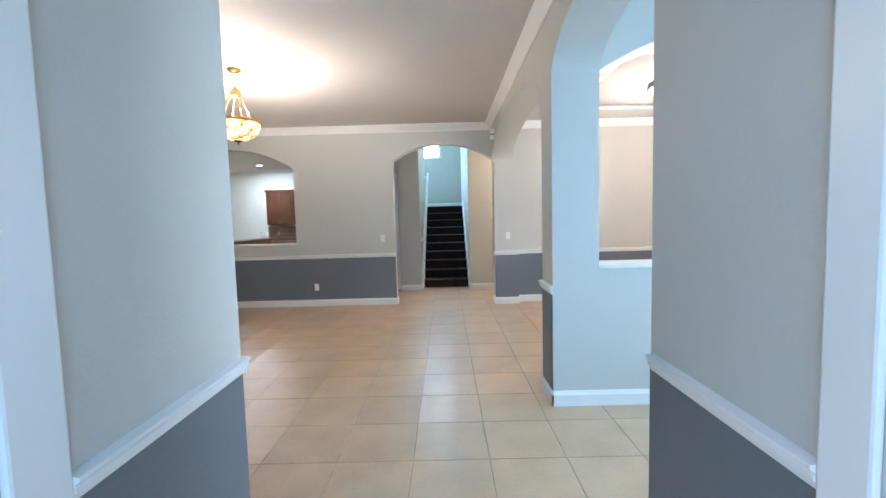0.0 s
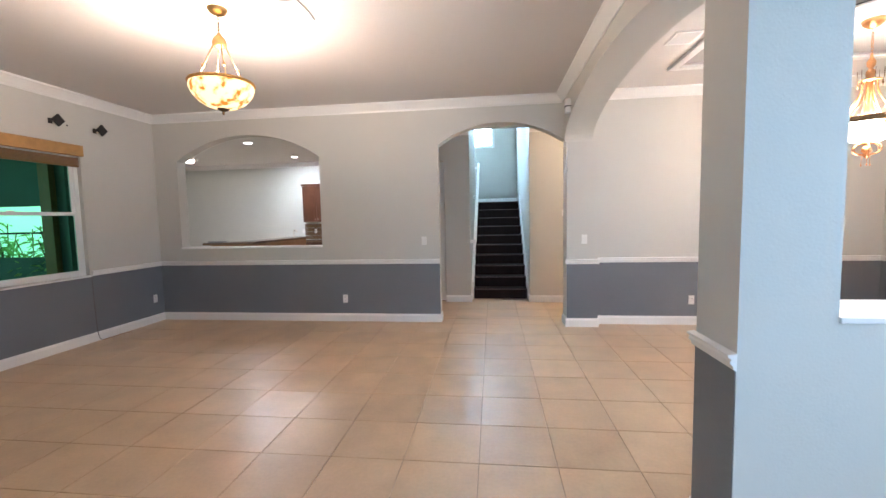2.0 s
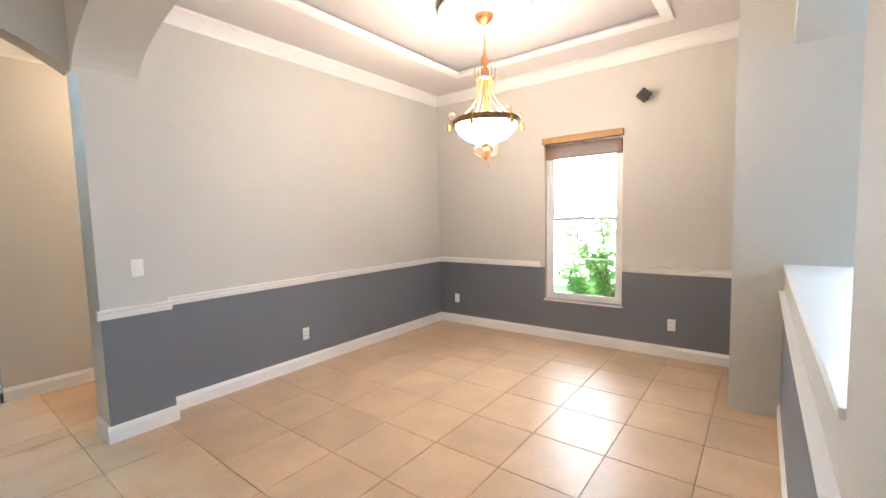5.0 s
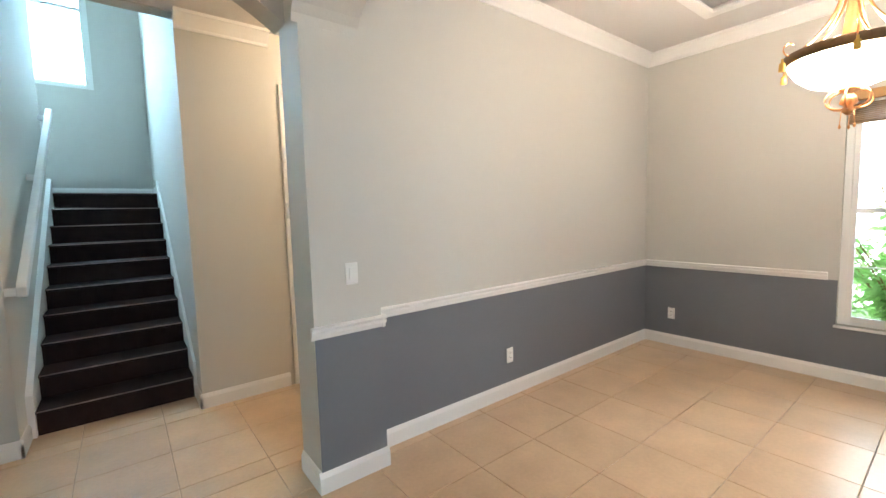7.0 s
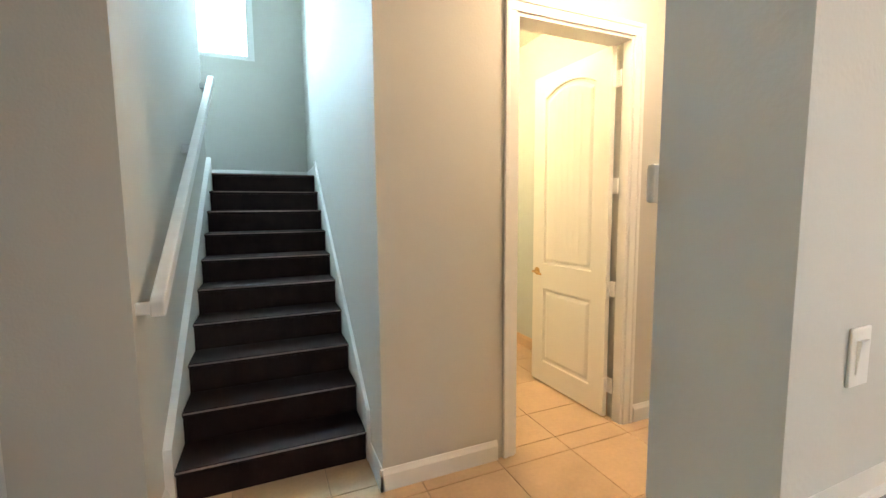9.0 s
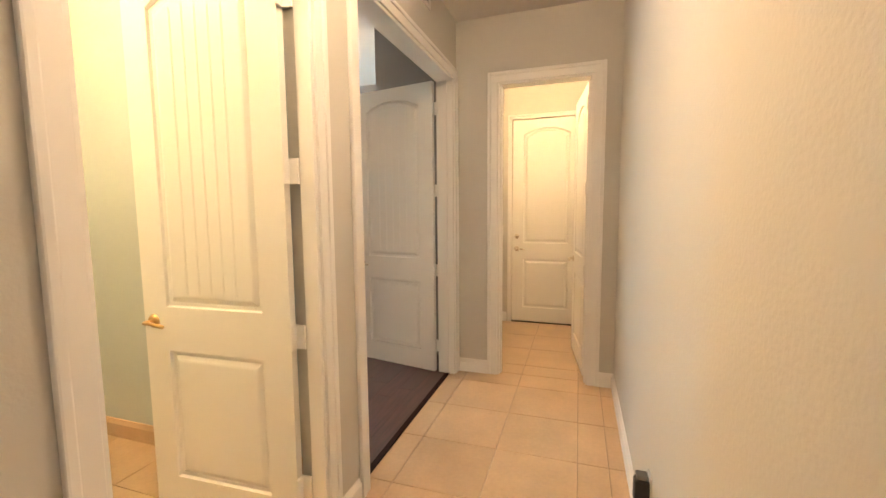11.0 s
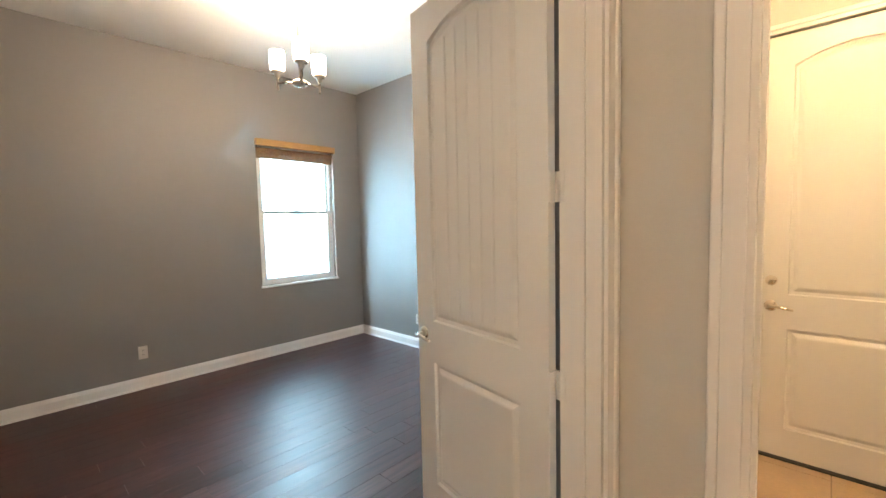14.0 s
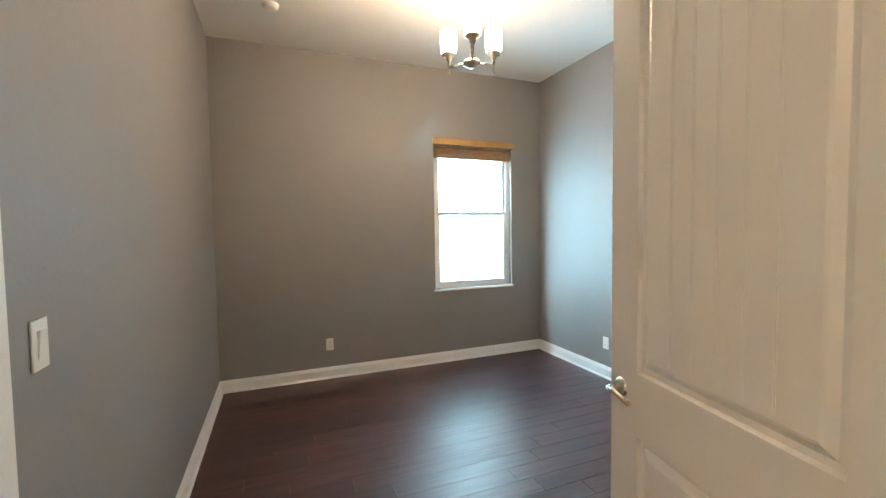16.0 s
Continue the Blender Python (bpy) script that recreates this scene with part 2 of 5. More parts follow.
def add_lathe(bm, prof, segs=24, at=(0, 0, 0)):
    """Turns (radius, height) points round the z axis."""
    rows = []
    for r, z in prof:
        if r < 1e-5:
            rows.append([bm.verts.new((at[0], at[1], at[2] + z))])
        else:
            rows.append([bm.verts.new((at[0] + r * math.cos(2 * math.pi * i / segs), at[1] + r * math.sin(2 * math.pi * i / segs), at[2] + z)) for i in range(segs)])
    for a, b in zip(rows, rows[1:]):
        for i in range(segs):
            j = (i + 1) % segs
            if len(a) == 1 and len(b) == 1:
                continue
            if len(a) == 1:
                bm.faces.new((a[0], b[i], b[j]))
            elif len(b) == 1:
                bm.faces.new((a[i], a[j], b[0]))
            else:
                bm.faces.new((a[i], a[j], b[j], b[i]))
    return bm


def lathe(name, prof, at, mat, parent=None, label="", segs=24):
    return smooth(part(name, add_lathe(bmesh.new(), prof, segs, at), mat, parent, label))


def add_tube(bm, pts, r, segs=8):
    """A round bar along a line of points."""
    pts = [Vector(p) for p in pts]
    rings = []
    for i, p in enumerate(pts):
        way = (pts[min(i + 1, len(pts) - 1)] - pts[max(i - 1, 0)]).normalized()
        side = way.cross(Vector((0, 0, 1)))
        side = side.normalized() if side.length > 1e-3 else Vector((1, 0, 0))
        up = side.cross(way).normalized()
        rings.append([bm.verts.new(p + r * (math.cos(2 * math.pi * k / segs) * side + math.sin(2 * math.pi * k / segs) * up)) for k in range(segs)])
    for a, b in zip(rings, rings[1:]):
        for k in range(segs):
            bm.faces.new((a[k], a[(k + 1) % segs], b[(k + 1) % segs], b[k]))
    bm.faces.new(rings[0])
    bm.faces.new(rings[-1][::-1])
    return bm


def tube(name, pts, r, mat, parent=None, label="", segs=8):
    return smooth(part(name, add_tube(bmesh.new(), pts, r, segs), mat, parent, label))


def thing(name, label, category, group="", place=(0, 0, 0)):
    ob = new(name)
    ob.location = place
    ob.empty_display_size = 0.1
    return tagged(ob, label, category, group)


def setting(ob, label="", category="wall"):
    return tagged(ob, label, category, "", "structure")

# ---- structure ----
H = 3.01        # ceilings
HB = 3.105      # bedroom ceiling
DN, PF, JX = 7.207, 7.045, 1.578   # dining north wall, pier front, pier side
RAIL = 0.82     # under side of the chair rail
BASE = [(0, 0), (0.016, 0), (0.016, 0.085), (0.010, 0.098), (0.005, 0.112), (0, 0.115)]
CHAIR = [(0, 0.815), (0.012, 0.82), (0.014, 0.836), (0.024, 0.842), (0.024, 0.853), (0.019, 0.86), (0.032, 0.868), (0.032, 0.878), (0, 0.883)]
CROWN = [(0, H - 0.115), (0.012, H - 0.115), (0.016, H - 0.095), (0.045, H - 0.06), (0.075, H - 0.028), (0.085, H - 0.022), (0.085, H), (0, H)]


def runs(name, prof, lines, label, mat=None):
    """One moulding made of straight lengths: (p0, p1, the way off the wall)."""
    bm = bmesh.new()
    for p0, p1, out in lines:
        add_run(bm, prof, p0, p1, out)
    return setting(part(name, bm, mat or TRIM), label, "trim")


def wall(name, boxes, mat, label, prisms=()):
    bm = bmesh.new()
    for b in boxes:
        add_box(bm, *b)
    for pts, axis, a, b in prisms:
        add_prism(bm, pts, axis, a, b)
    return setting(part(name, bm, mat), label)


def header(u0, u1, curve, top=H):
    return [(u0, top)] + curve + [(u1, top)]


NY, WX, EX = 7.226, -4.684, 4.943      # living north wall, living west wall, dining east wall
AX0, AX1 = -0.476, 1.195              # arched way to the hall
PX0, PX1 = -4.325, -2.155               # pass-through to the kitchen
HN, HS = 8.588, 7.32                  # hall walls
wall("wall_living_north", [(WX - 0.16, PX0, NY, 7.39, 0, H), (PX0, PX1, NY, 7.39, 0, 1.06), (PX1, AX0, NY, 7.39, 0, H)], WALL,
     "greige wall with an arched kitchen pass-through and an arched way to the hall",
     [(header(PX0, PX1, arch(PX0, PX1, 2.34, 2.68)), "y", NY, 7.39), (header(AX0, AX1, arch(AX0, AX1, 2.42, 2.69)), "y", NY, 7.39)])
wall("wall_arch_pier", [(AX1, JX, PF, HS, 0, H)], WALL, "greige pier between the hall arch and the dining room")
wall("wall_dining_north", [(JX, EX + 0.15, DN, HS, 0, H), (EX + 0.15, 6.36, 7.21, HS, 0, H)], WALL, "greige plaster wall of the dining room")
WL0, WL1, WLZ0, WLZ1 = 4.60, 6.11, 0.83, 2.28
wall("wall_living_west", [(WX - 0.16, WX, 1.7, WL0, 0, H), (WX - 0.16, WX, WL1, NY, 0, H), (WX - 0.16, WX, WL0, WL1, 0, WLZ0), (WX - 0.16, WX, WL0, WL1, WLZ1, H)],
     WALL, "greige outer wall of the living room with a window")
wall("wall_living_south", [(WX, -0.468, 1.70, 1.87, 0, H)], WALL, "plain greige wall beside the entrance")
wall("wall_foyer_left", [(-0.66, -0.468, 0.95, 1.70, 0, H)], WALL, "greige entrance wall")
wall("wall_foyer_right", [(1.18, 1.507, 0.95, 1.82, 0, H)], WALL, "greige entrance wall")
PY0, PY1 = 3.255, 3.57                # pillar at the corner of the dining room
curve_small = ellipse_arch(1.82, PY0, 2.41, 2.70)
curve_big = ellipse_arch(PY1, PF, 2.36, 2.75)
wall("wall_divider", [(1.165, 1.507, PY0, PY1, 0, H)], WALL, "greige square pillar and arched headers between living and dining room",
     [(header(1.82, PY0, curve_small), "x", 1.165, 1.507), (header(PY1, PF, curve_big), "x", 1.165, 1.507)])
SX0, SX1 = 1.507, 4.0
wall("wall_half", [(SX0, SX1, PY0, PY1, 0, 1.035), (SX1, EX, PY0, PY1, 0, H), (SX1, EX, PY1, 3.86, 0, H)], WALL, "greige half wall with an arched opening into the dining room",
     [(header(SX0, SX1, arch(SX0, SX1, 2.46, 2.80)), "y", PY0, PY1)])
setting(box("sill_half_wall", SX0, SX1, PY0 - 0.012, PY1 + 0.012, 1.035, 1.058, TRIM, bevel=0.004), "white painted ledge on the half wall", "sill")
setting(box("sill_pass_through", PX0, PX1, NY - 0.015, 7.405, 1.06, 1.085, TRIM, bevel=0.004), "white painted ledge of the pass-through", "sill")
DW0, DW1, DWZ0, DWZ1 = 4.83, 5.67, 0.46, 2.24
wall("wall_dining_east", [(EX, EX + 0.15, PY0, DW0, 0, H), (EX, EX + 0.15, DW1, DN, 0, H), (EX, EX + 0.15, DW0, DW1, 0, DWZ0), (EX, EX + 0.15, DW0, DW1, DWZ1, H)],
     WALL, "greige outer wall of the dining room with a tall window")
# side room before the half wall
wall("wall_side_room_east", [(EX, EX + 0.15, 1.5, 1.75, 0, H), (EX, EX + 0.15, 3.05, PY0, 0, H), (EX, EX + 0.15, 1.75, 3.05, 0, 0.6), (EX, EX + 0.15, 1.75, 3.05, 2.6, H)], WALL, "plain greige wall")
wall("wall_side_room_south", [(1.507, 1.7, 1.5, 1.65, 0, H), (3.5, EX, 1.5, 1.65, 0, H), (1.7, 3.5, 1.5, 1.65, 0, 0.6), (1.7, 3.5, 1.5, 1.65, 2.75, H)], WALL, "plain greige wall with a front window")
# entrance
wall("wall_entrance", [(-1.6, -0.55, 0.80, 0.95, 0, 3.4), (1.25, 2.9, 0.80, 0.95, 0, 3.4), (-0.55, 1.25, 0.80, 0.95, 2.7, 3.4)], WALL, "front wall round the open entrance")
# hall
CX0, CX1 = -1.315, -0.549              # bifold closet
ST0, ST1 = -0.125, 0.862              # stairwell
BA0, BA1 = 1.635, 2.47                 # bathroom door
BE0, BE1 = 2.805, 4.345                 # bedroom doors
CT = 2.40                             # closet head
DT = 2.45                             # door heads
wall("wall_hall_north", [(-1.9, CX0, HN, 8.715, 0, H), (CX0, CX1, HN, 8.715, CT, H), (CX1, ST0, HN, 8.715, 0, H), (ST1, BA0, HN, 8.715, 0, H), (BA0, BA1, HN, 8.715, DT, H),
     (BA1, BE0, HN, 8.715, 0, H), (BE0, BE1, HN, 8.715, DT, H), (BE1, 4.60, HN, 8.715, 0, H), (ST0, ST1, HN, 8.715, H - 0.10, 5.0)], WALL, "greige hall wall with the stairs, bathroom and bedroom doorways")
LD0, LD1 = 7.512, 8.24                 # laundry doorway
LX = 4.432
OX, OD0, OD1 = 6.145, 7.58, 8.385    # outer door of the laundry
wall("wall_hall_end", [(LX, LX + 0.115, HS, LD0, 0, H), (LX, LX + 0.115, LD1, HN, 0, H), (LX, LX + 0.115, LD0, LD1, 2.405, H)], WALL, "greige end wall of the hall with the laundry doorway")
wall("wall_hall_west", [(-2.05, -1.9, 7.42, 8.715, 0, H)], WALL, "plain wall closing the hall")
wall("wall_laundry", [(4.60, 6.30, 8.64, 8.715, 0, H), (OX, 6.30, 7.2, OD0, 0, H), (OX, 6.30, OD1, 8.64, 0, H), (OX, 6.30, OD0, OD1, 2.465, H)], WALL, "greige laundry walls round the outer door")
# stairwell
wall("wall_stairs_left", [(ST0 - 0.13, ST0, 8.715, 11.12, 0, 5.0)], WALL, "greige wall along the stairs")
wall("wall_stairs_right", [(ST1, ST1 + 0.13, 8.715, 12.1, 0, 5.0)], WALL, "greige wall along the stairs")
SW0, SW1, SWZ0, SWZ1 = -0.70, 0.325, 3.15, 4.6
wall("wall_stairs_back", [(-1.3, SW0, 12.1, 12.25, 1.6, 5.0), (SW1, ST1 + 0.13, 12.1, 12.25, 0, 5.0), (SW0, SW1, 12.1, 12.25, 1.6, SWZ0), (SW0, SW1, 12.1, 12.25, SWZ1, 5.0)], WALL,
     "greige wall behind the landing with a high window")
wall("wall_landing_side", [(-1.43, -1.3, 10.9, 12.25, 0, 5.0), (-1.3, ST0 - 0.13, 10.97, 11.12, 0, 5.0)], WALL, "plain wall beside the landing")
# bedroom
BW, BEX, BN = 2.925, 6.295, 12.584
BWX0, BWX1, BWZ0, BWZ1 = 4.98, 5.915, 0.795, 2.33
wall("wall_bedroom_west", [(BW - 0.13, BW, 8.715, BN + 0.15, 0, HB)], BEDWALL, "grey bedroom wall")
wall("wall_bedroom_east", [(BEX, BEX + 0.15, 8.715, BN + 0.15, 0, HB)], BEDWALL, "grey bedroom wall")
wall("wall_bedroom_north", [(BW, BWX0, BN, BN + 0.15, 0, HB), (BWX1, BEX, BN, BN + 0.15, 0, HB), (BWX0, BWX1, BN, BN + 0.15, 0, BWZ0), (BWX0, BWX1, BN, BN + 0.15, BWZ1, HB)], BEDWALL, "grey bedroom wall with a window")
wall("wall_bedroom_south", [(BW, BE0 - 0.002, 8.7152, 8.727, 0, H), (BE1 + 0.002, BEX, 8.7152, 8.727, 0, H), (BE0, BE1, 8.7152, 8.727, DT + 0.002, HB)], BEDWALL, "grey bedroom side of the hall wall")
# bathroom
wall("wall_bathroom", [(ST1 + 0.13, BW - 0.13, 10.6, 10.75, 0, H), (ST1 + 0.13, ST1 + 0.15, 8.74, 10.6, 0, H), (BW - 0.15, BW - 0.13, 8.74, 10.6, 0, H), (ST1 + 0.15, BA0, 8.715, 8.73, 0, H)], BATHWALL, "pale blue-green bathroom walls")
# kitchen
wall("wall_kitchen", [(-9.0, -0.9, 12.45, 12.6, 0, H), (-9.15, -9.0, 7.3, 12.6, 0, H), (-0.9, -0.75, 8.715, 12.6, 0, H), (-9.0, WX - 0.16, 7.27, 7.42, 0, H)], KITCHWALL, "pale kitchen walls")

# ceilings, each a slab of its own
for nm, b, m, lab in (
        ("ceiling_living", (WX - 0.16, 1.25, 0.8, 7.42, H, H + 0.15), CEIL, "smooth beige-white living room ceiling"),
        ("ceiling_side_room", (1.25, EX + 0.15, 1.5, PY0 + 0.1, H, H + 0.15), CEIL, "smooth ceiling of the side room"),
        ("ceiling_hall", (-2.05, 4.50, HS - 0.02, 8.62, H - 0.09, H + 0.15), CEIL, "smooth hall ceiling"),
        ("ceiling_laundry", (4.50, 6.36, 7.2, 8.66, H, H + 0.15), WHITECEIL, "white laundry ceiling"),
        ("ceiling_bedroom", (BW - 0.1, BEX + 0.15, 8.66, BN + 0.15, HB, HB + 0.15), WHITECEIL, "white bedroom ceiling"),
        ("ceiling_bathroom", (ST1 + 0.1, BW - 0.1, 8.66, 10.75, H, H + 0.15), WHITECEIL, "white bathroom ceiling"),
        ("ceiling_stairwell", (-1.45, ST1 + 0.13, 8.55, 12.25, 5.0, 5.1), CEIL, "ceiling high over the stairs"),
        ("ceiling_kitchen", (-9.15, -0.75, 7.42, 12.6, H, H + 0.15), WHITECEIL, "white kitchen ceiling")):
    setting(box(nm, *b, m), lab, "ceiling")
# dining ceiling with a raised tray
TX0, TX1, TY0, TY1, TZ = 2.20, 4.37, 4.35, 6.44, H + 0.03
bm = bmesh.new()
for b in ((1.25, TX0, PY0 + 0.1, 7.3, H, H + 0.15), (TX1, EX + 0.15, PY0 + 0.1, 7.3, H, H + 0.15), (TX0, TX1, PY0 + 0.1, TY0, H, H + 0.15), (TX0, TX1, TY1, 7.3, H, H + 0.15)):
    add_box(bm, *b)
setting(part("ceiling_dining", bm, CEIL), "dining room ceiling round a raised tray", "ceiling")
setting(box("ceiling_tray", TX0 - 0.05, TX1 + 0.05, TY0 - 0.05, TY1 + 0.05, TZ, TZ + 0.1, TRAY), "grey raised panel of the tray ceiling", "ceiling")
bm = bmesh.new()
for b in ((TX0 - 0.05, TX1 + 0.05, TY1 - 0.045, TY1 + 0.045, H - 0.03, H - 0.002), (TX0 - 0.05, TX1 + 0.05, TY0 - 0.045, TY0 + 0.045, H - 0.03, H - 0.002),
          (TX0 - 0.045, TX0 + 0.045, TY0, TY1, H - 0.03, H - 0.002), (TX1 - 0.045, TX1 + 0.045, TY0, TY1, H - 0.03, H - 0.002)):
    add_box(bm, *b, 0.008)
setting(part("trim_tray", bm, TRIM), "white moulding round the ceiling tray", "trim")

# dado paint, chair rails, baseboards and crowns
DADOS = [("dado_living_north", (WX, AX0, NY - 0.004, NY, 0, RAIL)), ("dado_living_west", (WX, WX + 0.004, 1.87, WL0, 0, RAIL)), ("dado_living_west_near", (WX, WX + 0.004, WL1, NY - 0.004, 0, RAIL)),
         ("dado_under_window", (WX, WX + 0.004, WL0, WL1, 0, WLZ0 - 0.02)), ("dado_pier", (AX1, JX, PF - 0.004, PF, 0, RAIL)), ("dado_pier_return", (JX, JX + 0.004, PF - 0.004, DN - 0.004, 0, RAIL)),
         ("dado_dining_north", (JX, EX, DN - 0.004, DN, 0, RAIL)), ("dado_dining_east", (EX - 0.004, EX, DW1, DN - 0.004, 0, RAIL)), ("dado_dining_east_far", (EX - 0.004, EX, PY1, DW0, 0, RAIL)),
         ("dado_dining_window", (EX - 0.004, EX, DW0, DW1, 0, DWZ0 - 0.02)), ("dado_dining_south", (1.507, EX - 0.004, PY1, PY1 + 0.004, 0, RAIL)), ("dado_pillar", (1.161, 1.165, PY0 + 0.004, PY1, 0, RAIL + 0.03)),
         ("dado_foyer_left", (-0.468, -0.464, 0.95, 1.87, 0, RAIL)), ("dado_foyer_right", (1.176, 1.18, 0.95, 1.82, 0, RAIL)), ("dado_living_south", (WX, -0.468, 1.87, 1.874, 0, RAIL))]
for nm, b in DADOS:
    setting(box(nm, *b, DADO), "dark grey painted lower wall", "wall")

N, S, E, W = (0, 1), (0, -1), (1, 0), (-1, 0)
RUNS = [((WX, NY), (AX0 + 0.005, NY), S), ((WX, 1.87), (WX, WL0 - 0.06), E), ((WX, WL1 + 0.02), (WX, NY), E), ((AX1 - 0.02, PF), (JX + 0.02, PF), S), ((JX, PF - 0.02), (JX, DN), E), ((JX, DN), (EX, DN), S),
        ((EX, DW1 + 0.06), (EX, DN), W), ((EX, PY1), (EX, DW0 - 0.06), W), ((1.507, PY1), (EX, PY1), N), 
        ((-0.468, 1.085), (-0.468, 1.89), E), ((1.18, 1.072), (1.18, 1.80), W), ((WX, 1.87), (-0.45, 1.87), N)]
runs("trim_chair_rail", CHAIR, RUNS, "white moulded chair rail")
runs("trim_pillar_rail", [(d, z + 0.03) for d, z in CHAIR], [((1.165, PY0 - 0.002), (1.165, PY1 + 0.02), W)], "white moulded chair rail")
runs("baseboard_main", BASE, [((WX, NY), (AX0 + 0.016, NY), S), ((AX0, NY), (AX0, 7.39), E), ((WX, 1.87), (WX, NY), E), ((AX1 - 0.016, PF), (JX + 0.016, PF), S), ((AX1, PF), (AX1, HS), W),
     ((JX, PF), (JX, DN), E), ((JX, DN), (EX, DN), S), ((EX, PY1), (EX, DN), W), ((1.507, PY1), (EX, PY1), N), ((1.165, PY0 - 0.016), (1.165, PY1 + 0.016), W),
     ((1.149, PY0), (EX, PY0), S), ((1.149, PY1), (1.507, PY1), N), ((-0.468, 1.085), (-0.468, 1.886), E), ((1.18, 1.072), (1.18, 1.796), W), ((WX, 1.87), (-0.452, 1.87), N)], "white painted baseboard")
runs("baseboard_hall", BASE, [((-1.9, HN), (CX0, HN), S), ((CX1, HN), (ST0 + 0.016, HN), S), ((ST0, HN - 0.016), (ST0, 8.88), E), ((ST1, HN - 0.016), (ST1, 8.88), W), ((ST1 - 0.016, HN), (BA0 - 0.11, HN), S), ((BA1 + 0.09, HN), (BE0 - 0.09, HN), S),
     ((LX, HS), (LX, LD0 - 0.07), W), ((LX, LD1 + 0.08), (LX, HN), W), ((AX1, HS), (LX, HS), N), ((OX, OD1 + 0.06), (OX, 8.64), W), ((4.577, 8.64), (OX, 8.64), S), ((4.577, HS), (OX, HS), N)], "white painted hall baseboard")
runs("baseboard_bedroom", [(0, 0), (0.030, 0), (0.030, 0.010), (0.024, 0.019), (0.016, 0.022)] + BASE[2:], [((BW, 8.727), (BW, BN), E), ((BEX, 8.727), (BEX, BN), W), ((BW, BN), (BEX, BN), S), ((BE1 + 0.09, 8.727), (BEX, 8.727), N)], "white painted bedroom baseboard")
runs("baseboard_bathroom", BASE, [((ST1 + 0.15, 10.6), (BW - 0.15, 10.6), S), ((ST1 + 0.15, 8.75), (ST1 + 0.15, 10.6), E), ((BW - 0.15, 8.75), (BW - 0.15, 10.6), W)], "beige tile baseboard", TILE)
runs("trim_crown_living", CROWN, [((WX, NY), (1.165, NY), S), ((WX, 1.87), (WX, NY), E), ((1.165, 1.0), (1.165, NY), W), ((WX, 1.87), (-0.468, 1.87), N)], "white crown moulding")
runs("trim_crown_dining", CROWN, [((1.507, DN), (EX, DN), S), ((EX, PY1), (EX, DN), W), ((1.507, PY1), (EX, PY1), N), ((1.507, PY1), (1.507, DN), E)], "white crown moulding")
runs("trim_crown_kitchen", CROWN, [((-9.0, 12.45), (-0.9, 12.45), S)], "white crown moulding")
runs("trim_crown_hall", [(d, z - 0.09) for d, z in CROWN], [((-1.9, HN), (ST0, HN), S), ((ST1, HN), (1.5, HN), S)], "white crown moulding")

# floors under the pieces, ground outside
setting(box("floor", -9.2, 6.35, 0.75, 12.6, -0.2, -0.006, GROUT), "brown grout bed of the tiled floor", "floor")
GRASS = material("grass", (0.06, 0.11, 0.03), 0.9, vary=0.4, scale=4)
setting(box("ground", -300, 300, -300, 300, -0.5, -0.24, GRASS), "green lawn round the house", "ground")
setting(box("porch_slab", -2.2, 3.2, -2.2, 0.75, -0.2, -0.02, material("porch_concrete", (0.42, 0.40, 0.37), 0.8, vary=0.15)), "pale concrete entrance slab", "porch")


# ---- doors and casings ----
def casing(name, axis, u0, u1, top, face, out, label="white moulded door casing", width=0.082):
    """Casing round a doorway in a wall face. axis: the direction along the wall; out: +1 or -1 off the wall."""
    bm = bmesh.new()
    def put(a0, a1, z0, z1, d0, d1):
        lo, hi = sorted((face + out * d0, face + out * d1))
        if axis == "x":
            add_box(bm, a0, a1, lo, hi, z0, z1, 0.006 if d1 > 0.02 else 0.002)
        else:
            add_box(bm, lo, hi, a0, a1, z0, z1, 0.006 if d1 > 0.02 else 0.002)
    for a0, a1, b0, b1 in ((u0 - width, u0, u0 - width, u0 - width + 0.028), (u1, u1 + width, u1 + width - 0.028, u1 + width)):
        put(a0 + (0.028 if a0 < u0 else 0.0), a1 - (0.0 if a0 < u0 else 0.028), 0, top, 0.0, 0.014)
        put(b0, b1, 0, top + width, 0.0, 0.022)
    put(u0 - width + 0.028, u1 + width - 0.028, top, top + width - 0.028, 0.0, 0.0139)
    put(u0 - width + 0.028, u1 + width - 0.028, top + width - 0.028, top + width, 0.0, 0.022)
    return setting(part(name, bm, TRIM), label, "trim")


def jamb(name, axis, u0, u1, top, v0, v1, short=0.0):
    """Lining of a doorway through the wall's thickness, with a stop."""
    bm = bmesh.new()
    def put(a0, a1, b0, b1, z0, z1):
        add_box(bm, *((a0, a1, b0, b1) if axis == "x" else (b0, b1, a0, a1)), z0, z1)
    mid = (v0 + v1) / 2
    put(u0, u0 + 0.018, v0, v1, 0, top)
    put(u1 - 0.018, u1, v0, v1 - short, 0, top)
    put(u0 + 0.018, u1 - 0.018, v0, v1, top - 0.018, top)
    put(u0 + 0.018, u0 + 0.03, mid - 0.02, mid + 0.015, 0, top - 0.018)
    if not short:
        put(u1 - 0.03, u1 - 0.018, mid - 0.02, mid + 0.015, 0, top - 0.018)
    return setting(part(name, bm, TRIM), "white painted door lining", "trim")


